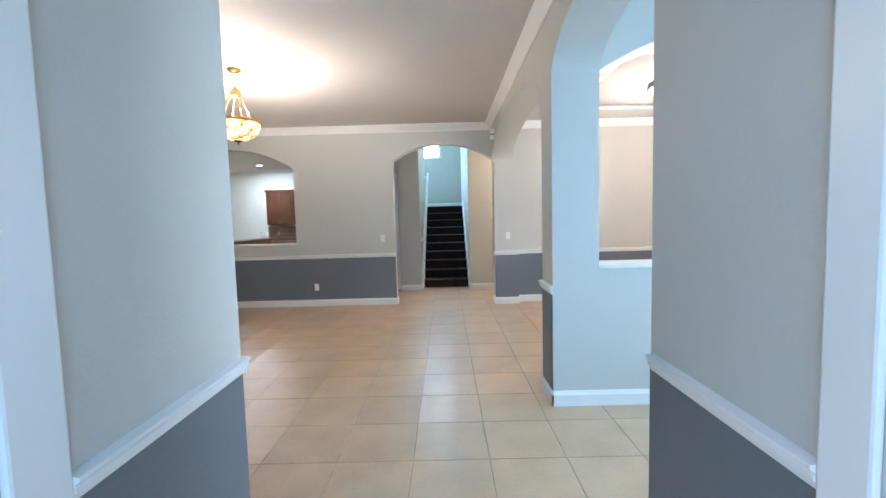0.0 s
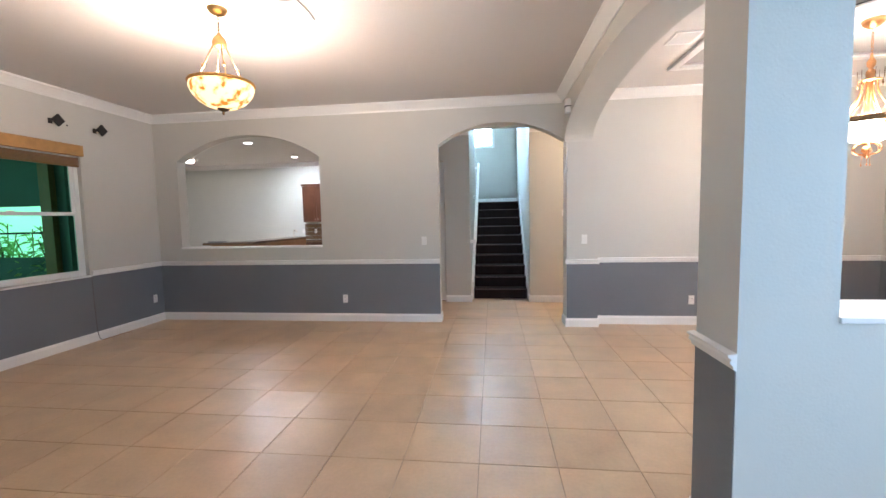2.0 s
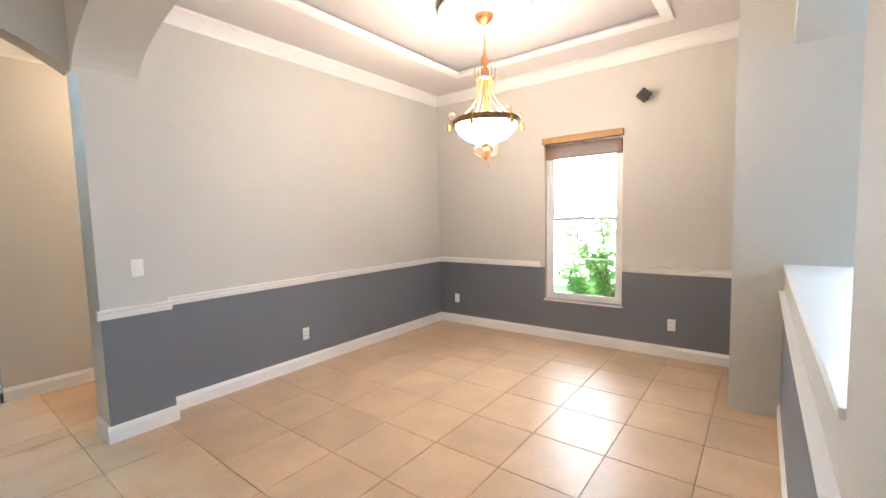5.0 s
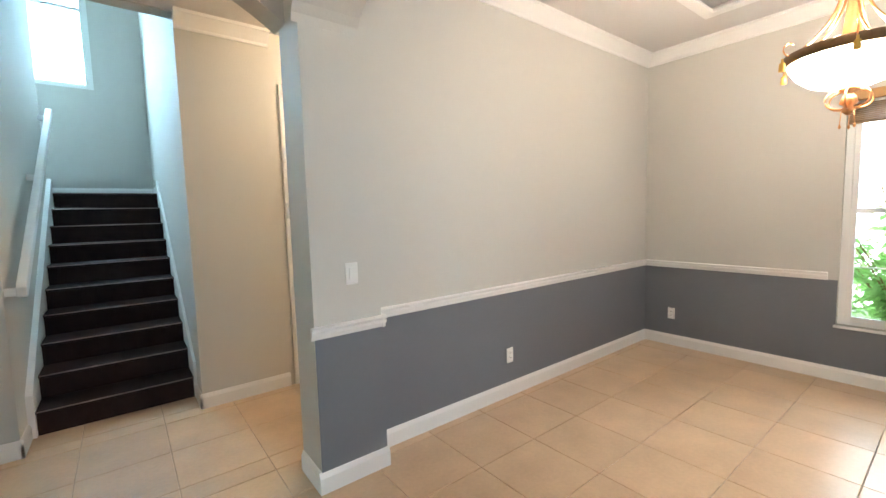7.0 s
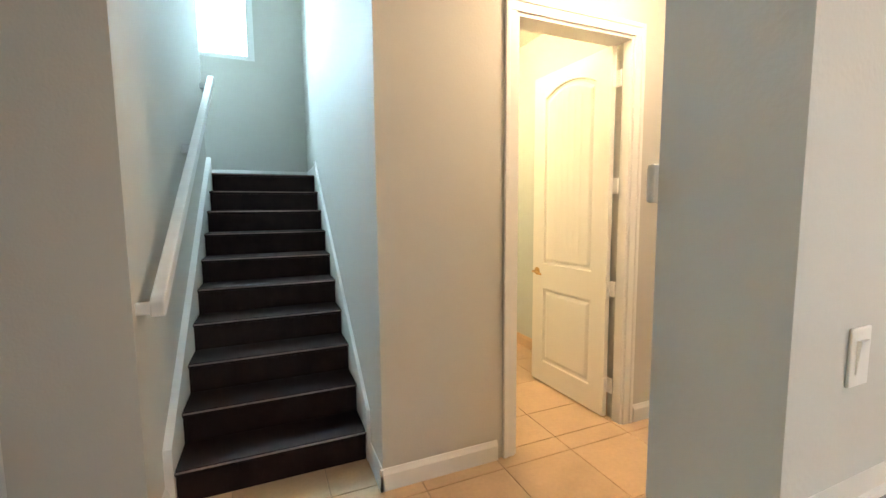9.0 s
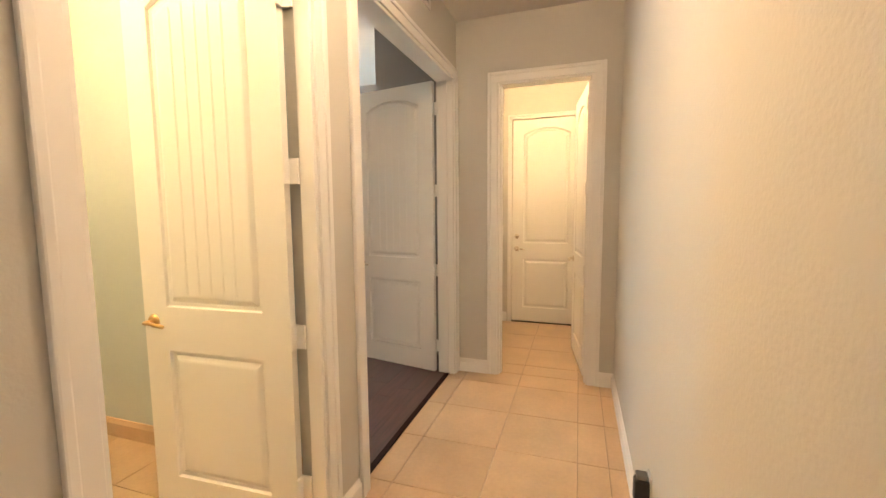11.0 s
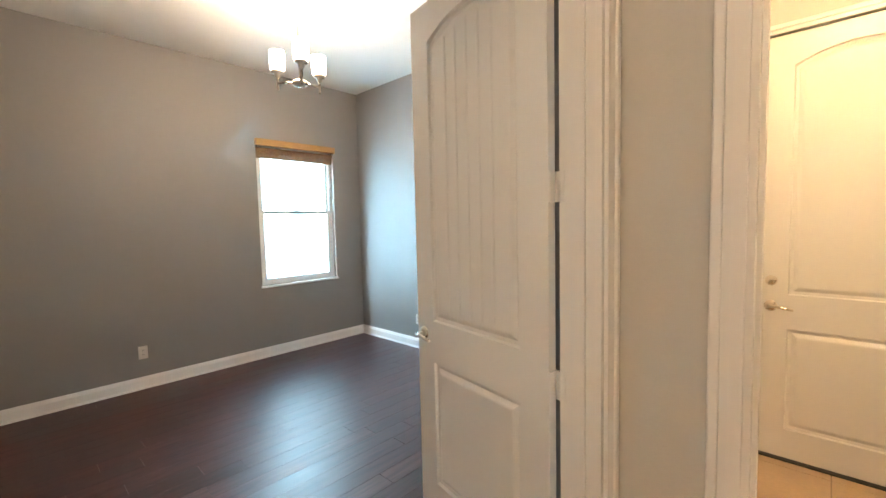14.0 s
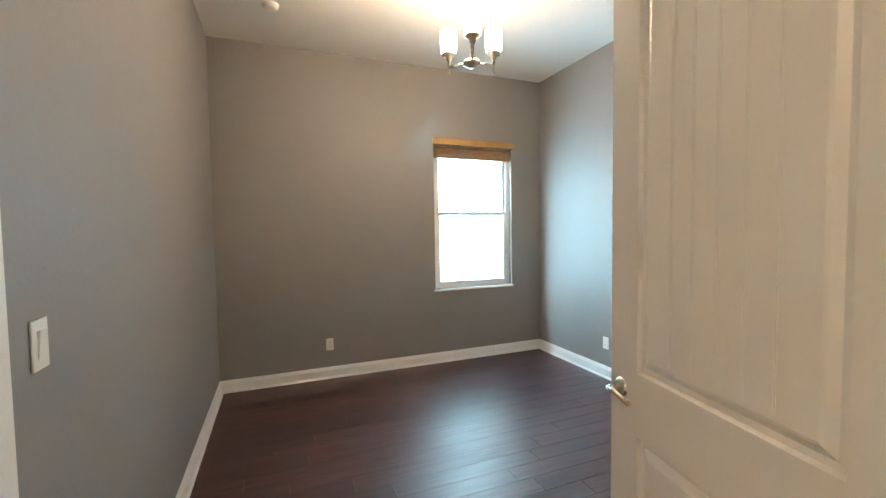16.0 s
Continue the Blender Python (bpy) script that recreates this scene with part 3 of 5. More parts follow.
def add_moulded(bm, x0, x1, z0, z1, y, out, arched=0.0):
    """A sunk moulding round a door panel and the raised field in it, on the face at y."""
    def ring(pts_a, pts_b, ya, yb):
        va = [bm.verts.new((x, ya, z)) for x, z in pts_a]
        vb = [bm.verts.new((x, yb, z)) for x, z in pts_b]
        k = len(va)
        for i in range(k):
            bm.faces.new((va[i], va[(i + 1) % k], vb[(i + 1) % k], vb[i]))
        return vb
    def outline(inset):
        a0, a1, b0, b1 = x0 + inset, x1 - inset, z0 + inset, z1 - inset
        if arched:
            return [(a0, b0), (a1, b0)] + arch(a0, a1, b1 - arched, b1, 14)[::-1]
        return [(a0, b0), (a1, b0), (a1, b1), (a0, b1)]
    levels = [(0.0, 0.0), (0.006, -0.012), (0.022, -0.014), (0.040, -0.003), (0.048, -0.001)]
    for (i0, d0), (i1, d1) in zip(levels, levels[1:]):
        ring(outline(i0), outline(i1), y + out * d0, y + out * d1)
    pts = outline(levels[-1][0])
    bm.faces.new([bm.verts.new((x, y + out * levels[-1][1], z)) for x, z in pts])
    if arched:
        # board joints of the plank-style field: shallow dark-edged steps
        a0, a1 = x0 + 0.06, x1 - 0.06
        for i in range(1, 6):
            x = a0 + (a1 - a0) * i / 6
            h = arch(x0 + 0.05, x1 - 0.05, z1 - 0.05 - arched, z1 - 0.05, 24)
            top = h[min(24, max(0, round((x - x0 - 0.05) / (x1 - x0 - 0.1) * 24)))][1] - 0.012
            lo, hi = sorted((y - out * 0.002, y + out * 0.0002))
            add_box(bm, x - 0.0045, x - 0.002, lo, hi, z0 + 0.06, top)
            add_box(bm, x + 0.002, x + 0.0045, lo, hi, z0 + 0.06, top)


def make_door(name, w, top, label, lever=NICKEL, deadbolt=False, hinge_side_gap=True):
    """A two-panel arch-top moulded door leaf hinged at its local origin and running to +x; both faces moulded."""
    door = thing(name, label, "door")
    th, z0 = 0.035, 0.012
    sw = 0.132
    zb, zl0, zl1, zt = 0.185, 0.785, 0.985, top - 0.105
    bm = bmesh.new()
    rise = 0.072
    for y in (-th / 2, th / 2):
        def quad(pts):
            bm.faces.new([bm.verts.new((x, y, z)) for x, z in pts])
        quad([(0, z0), (sw, z0), (sw, top), (0, top)])
        quad([(w - sw, z0), (w, z0), (w, top), (w - sw, top)])
        quad([(sw, z0), (w - sw, z0), (w - sw, zb), (sw, zb)])
        quad([(sw, zl0), (w - sw, zl0), (w - sw, zl1), (sw, zl1)])
        quad([(sw, top)] + arch(sw, w - sw, zt - rise, zt, 14) + [(w - sw, top)])
    for x in (0, w):
        bm.faces.new([bm.verts.new(p) for p in ((x, -th / 2, z0), (x, th / 2, z0), (x, th / 2, top), (x, -th / 2, top))])
    for z in (z0, top):
        bm.faces.new([bm.verts.new(p) for p in ((0, -th / 2, z), (w, -th / 2, z), (w, th / 2, z), (0, th / 2, z))])
    part("leaf_frame", bm, DOORW, door)
    for nm, a, b, ar in (("lower_panel", zb, zl0, 0.0), ("upper_panel", zl1, zt, rise)):
        bm = bmesh.new()
        add_moulded(bm, sw, w - sw, a, b, th / 2, 1, ar)
        add_moulded(bm, sw, w - sw, a, b, -th / 2, -1, ar)
        part(nm, bm, DOORW, door)
    for side in (1, -1):
        y = side * th / 2
        hb = bmesh.new()
        hx, hz = w - 0.055, 0.915
        add_lathe(hb, [(0, 0.012), (0.014, 0.012), (0.026, 0.008), (0.032, 0.0), (0.032, -0.002)], 20)
        for v in hb.verts:
            v.co = Vector((hx + v.co.x, y + side * (v.co.z + 0.001), hz + v.co.y))
        handle = smooth(part("lever_handle", hb, lever, door, "brushed metal lever handle"))
        lv = bmesh.new()
        add_tube(lv, [(hx, y + side * 0.01, hz), (hx, y + side * 0.045, hz)], 0.010, 10)
        add_tube(lv, [(hx + 0.005, y + side * 0.045, hz), (hx - 0.03, y + side * 0.05, hz + 0.003), (hx - 0.075, y + side * 0.05, hz - 0.004), (hx - 0.105, y + side * 0.046, hz - 0.010)], 0.008, 10)
        smooth(part("lever", lv, lever, handle))
        if deadbolt:
            db = bmesh.new()
            add_lathe(db, [(0, 0.016), (0.02, 0.016), (0.028, 0.006), (0.030, 0.0)], 20)
            for v in db.verts:
                v.co = Vector((hx + v.co.x, y + side * (v.co.z + 0.001), hz + 0.15 + v.co.y))
            smooth(part("deadbolt", db, lever, door))
    for hz in (0.235, 0.89, 1.56, 2.225):
        hb = bmesh.new()
        add_box(hb, -0.048 if hinge_side_gap else -0.016, 0.0, -0.018, -0.006, hz - 0.05, hz + 0.05, 0.002)
        add_box(hb, -0.012, 0.0, -0.006, 0.019, hz - 0.05, hz + 0.05, 0.002)
        add_tube(hb, [(-0.008, 0.022, hz - 0.05), (-0.008, 0.022, hz + 0.05)], 0.007, 8)
        part("hinge", hb, TRIM, door)
    return door


bath_door = make_door("bathroom_door", 0.77, 2.43, "white arch-panel bathroom door standing open inward", BRASS)
bath_door.matrix_world = pose(2.428, 8.700, 0, 0, 0, 92.3)
bed_door = make_door("bedroom_door", 0.822, 2.44, "white two-panel arch-top bedroom door standing open")
bed_door.matrix_world = pose(4.328, 8.756, 0, 0, 0, 79)
bed_door2 = make_door("bedroom_door", 0.765, 2.44, "white bedroom door folded back beside the wall")
bed_door2.matrix_world = pose(2.952, 8.756, 0, 0, 0, 90.6)
laundry_door = make_door("laundry_door", 0.765, 2.39, "white arch-panel laundry door standing open inward")
laundry_door.matrix_world = pose(4.585, 7.535, 0, 0, 0, 7.5)
outer_door = make_door("outer_door", 0.797, 2.459, "white closed outer door with lever and deadbolt", NICKEL, True, False)
outer_door.matrix_world = pose(OX + 0.035, OD0 + 0.004, 0, 0, 0, 90)

casing("trim_bathroom", "x", BA0, BA1, DT, HN, -1, width=0.075)
jamb("trim_bathroom_lining", "x", BA0, BA1, DT, HN, 8.73, 0.075)
casing("trim_bedroom", "x", BE0, BE1, DT, HN, -1, width=0.08)
jamb("trim_bedroom_lining", "x", BE0, BE1, DT, HN, 8.727)
# assumed return wall, added so the gap behind the open door stays dark
wall("wall_bedroom_closet", [(4.72, BEX, 8.73, 9.47, 0.008, HB)], BEDWALL, "grey wall return added to keep the bedroom door gap dark")
casing("trim_laundry", "y", LD0, LD1, 2.405, LX, -1)
jamb("trim_laundry_lining", "y", LD0, LD1, 2.405, LX, LX + 0.115)
casing("trim_outer_door", "y", OD0, OD1, 2.465, OX, -1, width=0.05)
setting(box("threshold", OX - 0.01, OX + 0.06, OD0, OD1, -0.006, 0.010, RUBBER), "dark threshold under the outer door", "threshold")
box_back = setting(box("wall_outer_door_back", OX + 0.13, OX + 0.15, OD0 - 0.04, OD1 + 0.04, 0, 2.55, WALL), "blank behind the outer door", "wall")
setting(box("trim_entrance_left", -0.468, -0.446, 0.955, 1.085, 0, 2.7, TRIM, bevel=0.008), "white painted entrance casing", "trim")
setting(box("trim_entrance_right", 1.158, 1.18, 0.955, 1.072, 0, 2.7, TRIM, bevel=0.008), "white painted entrance casing", "trim")
setting(box("threshold_bedroom", BE0 + 0.018, BE1 - 0.018, 8.632, 8.668, -0.004, 0.009, STAIR, bevel=0.003), "dark wood transition strip", "threshold")

# bifold closet
bif = thing("bifold_door", "white two-leaf bifold closet door with a round knob", "door")
lw = (CX1 - CX0 - 0.02) / 2
for i in range(2):
    x0 = CX0 + 0.01 + i * lw
    bm = bmesh.new()
    add_box(bm, x0 + 0.002, x0 + lw - 0.002, HN + 0.035, HN + 0.065, 0.02, CT - 0.02, 0.003)
    lf = part("leaf", bm, DOORW, bif)
    for a, b, ar in ((0.16, 0.80, 0.0), (1.0, 2.28, 0.05)):
        bm = bmesh.new()
        add_moulded(bm, 0, lw - 0.16, a, b, 0, -1, ar)
        for v in bm.verts:
            v.co = Vector((x0 + 0.08 + v.co.x, HN + 0.0235 + v.co.y, v.co.z))
        part("panel", bm, DOORW, lf)
kb = add_lathe(bmesh.new(), [(0, 0.035), (0.014, 0.034), (0.018, 0.026), (0.012, 0.014), (0.016, 0.0)], 16)
for v in kb.verts:
    v.co = Vector((-0.726 + v.co.x, HN + 0.022 - v.co.z, 0.90 + v.co.y))
smooth(part("knob", kb, PLASTIC, bif, "white round knob"))
box("track", CX0, CX1, HN + 0.02, HN + 0.08, CT - 0.02, CT, NICKEL, bif)
setting(box("wall_closet_back", CX0 - 0.1, CX1 + 0.1, 8.7155, 8.76, 0, CT, WALL), "closet back", "wall")

# ---- stairs ----
stairs = thing("staircase", "straight flight of dark brown wooden stairs with white skirt boards", "stairs")
RISE, GO, SB = 0.178, 0.2507, 8.887
for i in range(10):
    y0, z1 = SB + i * GO, (i + 1) * RISE
    step = box("step", ST0 + 0.040, ST1 - 0.022, y0, y0 + (GO + 0.02 if i < 9 else 0.25), max(0, z1 - RISE - 0.02), z1 - 0.028, STAIR, stairs)
    bm = bmesh.new()
    add_box(bm, ST0 + 0.038, ST1 - 0.020, y0 - 0.024, y0 + (GO + 0.01 if i < 9 else 0.25), z1 - 0.028, z1, 0.008)
    part("tread", bm, STAIR, step, "dark tread under a worn nosing with a painted highlight")
    part("nosing", add_box(bmesh.new(), ST0 + 0.042, ST1 - 0.024, y0 - 0.0265, y0 - 0.0245, z1 - 0.012, z1 - 0.003), NOSING, step, "thin worn edge of the tread, lightened for its highlight")
for nm, xa, xb in (("skirt_board", ST0, ST0 + 0.038), ("skirt_board", ST1 - 0.020, ST1)):
    k = RISE / GO
    pts = [(SB - 0.03, 0), (SB - 0.03, 0.30), (11.15, 0.30 + k * (11.15 - SB + 0.03) - 0.0), (11.15, 1.5), (SB + 0.3, 0)]
    prism(nm, pts, "x", xa, xb, TRIM, stairs, "white skirt board beside the steps")
setting(box("landing", -1.3, ST1, 11.14, 12.1, 1.60, 10 * RISE, STAIR), "dark brown stair landing", "floor")
runs("baseboard_landing", [(d, 10 * RISE + z) for d, z in BASE], [((-1.3, 12.1), (ST1, 12.1), S), ((ST1, 11.15), (ST1, 12.1), W)], "white baseboard on the landing")
rail = thing("handrail", "white painted handrail on the stair wall", "handrail")
hy0, hz0, hy1, hz1 = 8.60, 1.03, 11.10, 2.625
bm = bmesh.new()
add_prism(bm, [(hy0, hz0 - 0.03), (hy0, hz0 + 0.03), (hy0 + 0.02, hz0 + 0.05), (hy1, hz1 + 0.035), (hy1 + 0.03, hz1 + 0.02), (hy1 + 0.03, hz1 - 0.03), (hy1, hz1 - 0.03), (hy0 + 0.03, hz0 - 0.03)], "x", ST0 + 0.055, ST0 + 0.105)
bmesh.ops.bevel(bm, geom=list(bm.edges), offset=0.006, segments=2, profile=0.5, affect="EDGES")
part("rail", bm, TRIM, rail)
for y in (8.64, 9.9, 11.0):
    z = hz0 + (hz1 - hz0) * (y - hy0) / (hy1 - hy0)
    part("bracket", add_box(bmesh.new(), ST0, ST0 + 0.06, y - 0.02, y + 0.02, z - 0.05, z + 0.0, 0.004), TRIM, rail)


# ---- lamps of the rooms ----
def ring_points(r, n, z=0.0, start=0.0):
    return [(r * math.cos(start + 2 * math.pi * i / n), r * math.sin(start + 2 * math.pi * i / n), z) for i in range(n)]


def chain(name, z0, z1, mat, parent, link=0.035):
    bm = bmesh.new()
    n = max(2, int((z1 - z0) / (link * 0.72)))
    for i in range(n):
        zc = z0 + (z1 - z0) * (i + 0.5) / n
        pts = []
        for k in range(13):
            a = 2 * math.pi * k / 12
            u, v = 0.009 * math.cos(a), link / 2 * math.sin(a)
            pts.append((u, 0, zc + v) if i % 2 else (0, u, zc + v))
        add_tube(bm, pts, 0.0024, 6)
    return smooth(part(name, bm, mat, parent))


# living room bowl pendant
pend = thing("pendant_lamp", "lit amber marbled glass bowl pendant on aged brass rods", "lamp", place=(-1.735, 4.55, 0))
lathe("canopy", [(0, H - 0.045), (0.02, H - 0.045), (0.055, H - 0.03), (0.068, H - 0.012), (0.07, H)], (0, 0, 0), BRASS, pend)
chain("chain", 2.83, H - 0.045, BRASS, pend)
lathe("hub", [(0, 2.73), (0.035, 2.735), (0.048, 2.75), (0.05, 2.77), (0.04, 2.80), (0.02, 2.82), (0.008, 2.84), (0, 2.84)], (0, 0, 0), BRASS, pend)
for i in range(4):
    a = math.pi / 4 + i * math.pi / 2
    c, s_ = math.cos(a), math.sin(a)
    rod = tube("rod", [(0.035 * c, 0.035 * s_, 2.76), (0.09 * c, 0.09 * s_, 2.64), (0.165 * c, 0.165 * s_, 2.475)], 0.0045, BRASS, pend)
    lathe("rod_joint", [(0, -0.018), (0.009, -0.012), (0.012, 0), (0.009, 0.012), (0, 0.018)], (0.118 * c, 0.118 * s_, 2.585), BRASS, rod)
lathe("bowl", [(0.205, 2.478), (0.218, 2.465), (0.222, 2.44), (0.205, 2.395), (0.16, 2.34), (0.10, 2.305), (0.045, 2.292), (0.040, 2.297), (0.10, 2.312), (0.155, 2.347), (0.198, 2.40), (0.212, 2.44), (0.200, 2.468)], (0, 0, 0), AMBER, pend, "lit amber marbled glass bowl", 40)
lathe("rim", [(0.198, 2.468), (0.225, 2.466), (0.232, 2.474), (0.225, 2.486), (0.200, 2.484), (0.198, 2.468)], (0, 0, 0), material("amber_rim", (0.55, 0.28, 0.05), 0.35), pend, "amber rim", 40)
lathe("finial", [(0, 2.245), (0.006, 2.25), (0.010, 2.262), (0.007, 2.272), (0.035, 2.282), (0.045, 2.294), (0, 2.297)], (0, 0, 0), BRONZE, pend, "dark bronze finial")
bulb("living_bulb", (-1.735, 4.55, 2.51), 98, (1, 0.86, 0.68), 0.07)

# dining chandelier
CHX, CHY = 3.30, 5.43
med = thing("ceiling_medallion", "round white ceiling medallion with its shadow gap drawn in black", "medallion", place=(CHX, CHY, 0))
lathe("disc", [(0, H - 0.052), (0.20, H - 0.052), (0.335, H - 0.050), (0.350, H - 0.044), (0.355, H - 0.034), (0.355, H - 0.020), (0, H - 0.020)], (0, 0, 0), TRIM, med, "", 56)
# black ring shapes the shadow gap between disc and ceiling
lathe("edge", [(0.30, H - 0.020), (0.361, H - 0.020), (0.361, H - 0.013), (0.30, H - 0.013)], (0, 0, 0), BLACK, med, "black ring drawn for the shadow gap above the disc", 56)
lathe("collar", [(0.352, H - 0.0132), (0.352, H + 0.031)], (0, 0, 0), TRAY, med, "", 48)
ch = thing("chandelier", "antique gold chandelier with a lit white glass bowl and hanging tassels", "chandelier", place=(CHX, CHY, -0.07))
ch.scale = (0.88, 0.88, 1.0)
lathe("canopy", [(0, H - 0.055), (0.017, H - 0.055), (0.050, H - 0.038), (0.076, H - 0.015), (0.085, H + 0.017), (0, H + 0.017)], (0, 0, 0), COPPER, ch)
chain("chain", 2.76, H - 0.055, COPPER, ch)
lathe("column", [(0, 2.23), (0.03, 2.24), (0.042, 2.30), (0.034, 2.40), (0.024, 2.50), (0.03, 2.53), (0.016, 2.55), (0.02, 2.57), (0.036, 2.60), (0.03, 2.63), (0.014, 2.645), (0.03, 2.67), (0.034, 2.70), (0.014, 2.73), (0.008, 2.77), (0, 2.77)], (0, 0, 0), COPPER, ch, "turned copper-gold column")
lathe("crown_plate", [(0.02, 2.540), (0.07, 2.548), (0.082, 2.556), (0.07, 2.562), (0.02, 2.56)], (0, 0, 0), COPPER, ch)
lathe("rim", [(0.268, 2.205), (0.296, 2.20), (0.302, 2.215), (0.296, 2.245), (0.284, 2.25), (0.27, 2.235)], (0, 0, 0), BRONZE, ch, "dark bronze rim", 48)
lathe("bowl", [(0.276, 2.225), (0.268, 2.19), (0.235, 2.14), (0.175, 2.095), (0.10, 2.07), (0.03, 2.062), (0.03, 2.067), (0.10, 2.076), (0.17, 2.102), (0.228, 2.146), (0.26, 2.192), (0.268, 2.225)], (0, 0, 0), GLOW_WHITE, ch, "lit white glass bowl", 48)
for i in range(8):
    a = math.pi / 8 + i * math.pi / 4
    c, s_ = math.cos(a), math.sin(a)
    arm = tube("rope_arm", [((0.05 + 0.215 * u ** 1.9) * c, (0.05 + 0.215 * u ** 1.9) * s_, 2.55 - 0.31 * u ** 0.85) for u in [k / 10 for k in range(11)]], 0.0065, COPPER, ch)
for i in range(6):
    a = i * math.pi / 3 + 0.2
    c, s_ = math.cos(a), math.sin(a)
    tas = tube("spear", [(0.078 * c, 0.078 * s_, 2.548), (0.088 * c, 0.088 * s_, 2.56), (0.09 * c, 0.09 * s_, 2.64)], 0.0025, BRONZE, ch)
    lathe("spear_tip", [(0, -0.05), (0.008, -0.02), (0.004, 0.0), (0, 0.004)], (0.082 * c, 0.082 * s_, 2.545), BRONZE, tas)
    hook = tube("hook", [((0.30 + 0.03 * math.sin(u)) * c - 0.0 * s_, (0.30 + 0.03 * math.sin(u)) * s_, 2.235 + 0.03 * (1 - math.cos(u))) for u in [k * math.pi * 1.25 / 8 for k in range(9)]], 0.004, COPPER, ch)
    lathe("tassel", [(0, 0.0), (0.006, -0.004), (0.006, -0.018), (0.014, -0.024), (0.016, -0.062), (0, -0.064)], (0.333 * c, 0.333 * s_, 2.225), material("gold_tassel_%d" % 1, (0.62, 0.36, 0.06), 0.6) if i == 0 else bpy.data.materials["gold_tassel_1"], hook, "gold tassel")
lathe("bottom_finial", [(0, 1.93), (0.012, 1.935), (0.03, 1.955), (0.02, 1.975), (0.04, 1.99), (0.03, 2.02), (0.018, 2.035), (0.05, 2.052), (0.045, 2.064), (0, 2.066)], (0, 0, 0), COPPER, ch)
for i in range(6):
    a = i * math.pi / 3
    c, s_ = math.cos(a), math.sin(a)
    tube("scroll", [((0.03 + 0.075 * math.sin(u)) * c, (0.03 + 0.075 * math.sin(u)) * s_, 2.05 - 0.028 * u + 0.012 * math.sin(2 * u)) for u in [k * math.pi / 10 for k in range(11)]], 0.005, COPPER, ch)
    if i % 2 == 0:
        dr = tube("drop_rod", [(0.03 * c, 0.03 * s_, 1.95), (0.035 * c, 0.035 * s_, 1.885)], 0.0022, COPPER, ch)
        lathe("drop", [(0, -0.012), (0.007, -0.004), (0.004, 0.01), (0, 0.014)], (0.035 * c, 0.035 * s_, 1.878), COPPER, dr)
bulb("dining_bulb", (CHX, CHY, 2.24), 98, (1, 0.86, 0.68), 0.09)

# bedroom three-light fixture
fx = thing("ceiling_light", "brushed nickel ceiling light with three lit frosted glass cylinders", "lamp", place=(4.585, 10.85, 0))
lathe("canopy", [(0, HB - 0.03), (0.05, HB - 0.028), (0.062, HB - 0.012), (0.064, HB), (0, HB)], (0, 0, 0), NICKEL, fx)
tube("stem", [(0, 0, 2.46), (0, 0, HB - 0.02)], 0.007, NICKEL, fx)
lathe("centre_disc", [(0, 2.425), (0.02, 2.425), (0.024, 2.437), (0.052, 2.44), (0.056, 2.452), (0.05, 2.468), (0.015, 2.476), (0, 2.478)], (0, 0, 0), NICKEL, fx)
for i in range(3):
    a = radians(126) + i * 2 * math.pi / 3
    c, s_ = math.cos(a), math.sin(a)
    arm = tube("arm", [(0.04 * c, 0.04 * s_, 2.458), (0.10 * c, 0.10 * s_, 2.468), (0.165 * c, 0.165 * s_, 2.462)], 0.008, NICKEL, fx)
    lathe("arm_post", [(0, 2.415), (0.008, 2.418), (0.008, 2.50), (0.018, 2.505), (0.020, 2.53), (0.040, 2.535), (0.046, 2.545), (0.044, 2.55), (0, 2.55)], (0.165 * c, 0.165 * s_, 0), NICKEL, arm)
    lathe("glass_shade", [(0.044, 2.551), (0.050, 2.56), (0.052, 2.60), (0.052, 2.685), (0.049, 2.685), (0.049, 2.60), (0.046, 2.562), (0.0, 2.555)], (0.165 * c, 0.165 * s_, 0), GLOW_FROST, arm, "lit frosted glass cylinder")
bulb("bedroom_bulb", (4.585, 10.85, 2.72), 66, (1, 0.79, 0.53), 0.16)


def dome_light(name, x, y, z, label, watts, color):
    d = thing(name, label, "lamp", place=(x, y, z))
    lathe("base", [(0, 0), (0.15, 0), (0.155, -0.02), (0.14, -0.025), (0, -0.025)], (0, 0, 0), NICKEL, d, "", 32)
    lathe("glass", [(0.14, -0.025), (0.13, -0.06), (0.09, -0.09), (0, -0.10)], (0, 0, 0), GLOW_WHITE, d, "", 32)
    bulb(name + "_bulb", (x, y, z - 0.2), watts, color, 0.11)


LAMP = (1, 0.72, 0.38)
dome_light("hall_ceiling_light", 2.15, 8.0, H - 0.09, "lit white dome light on the hall ceiling", 23, (1, 0.75, 0.45))
dome_light("laundry_ceiling_light", 4.80, 7.95, H, "lit white dome light on the laundry ceiling", 28, (1, 0.71, 0.31))
dome_light("bathroom_ceiling_light", 1.75, 9.75, H, "lit white dome light on the bathroom ceiling", 52, (1, 0.70, 0.32))
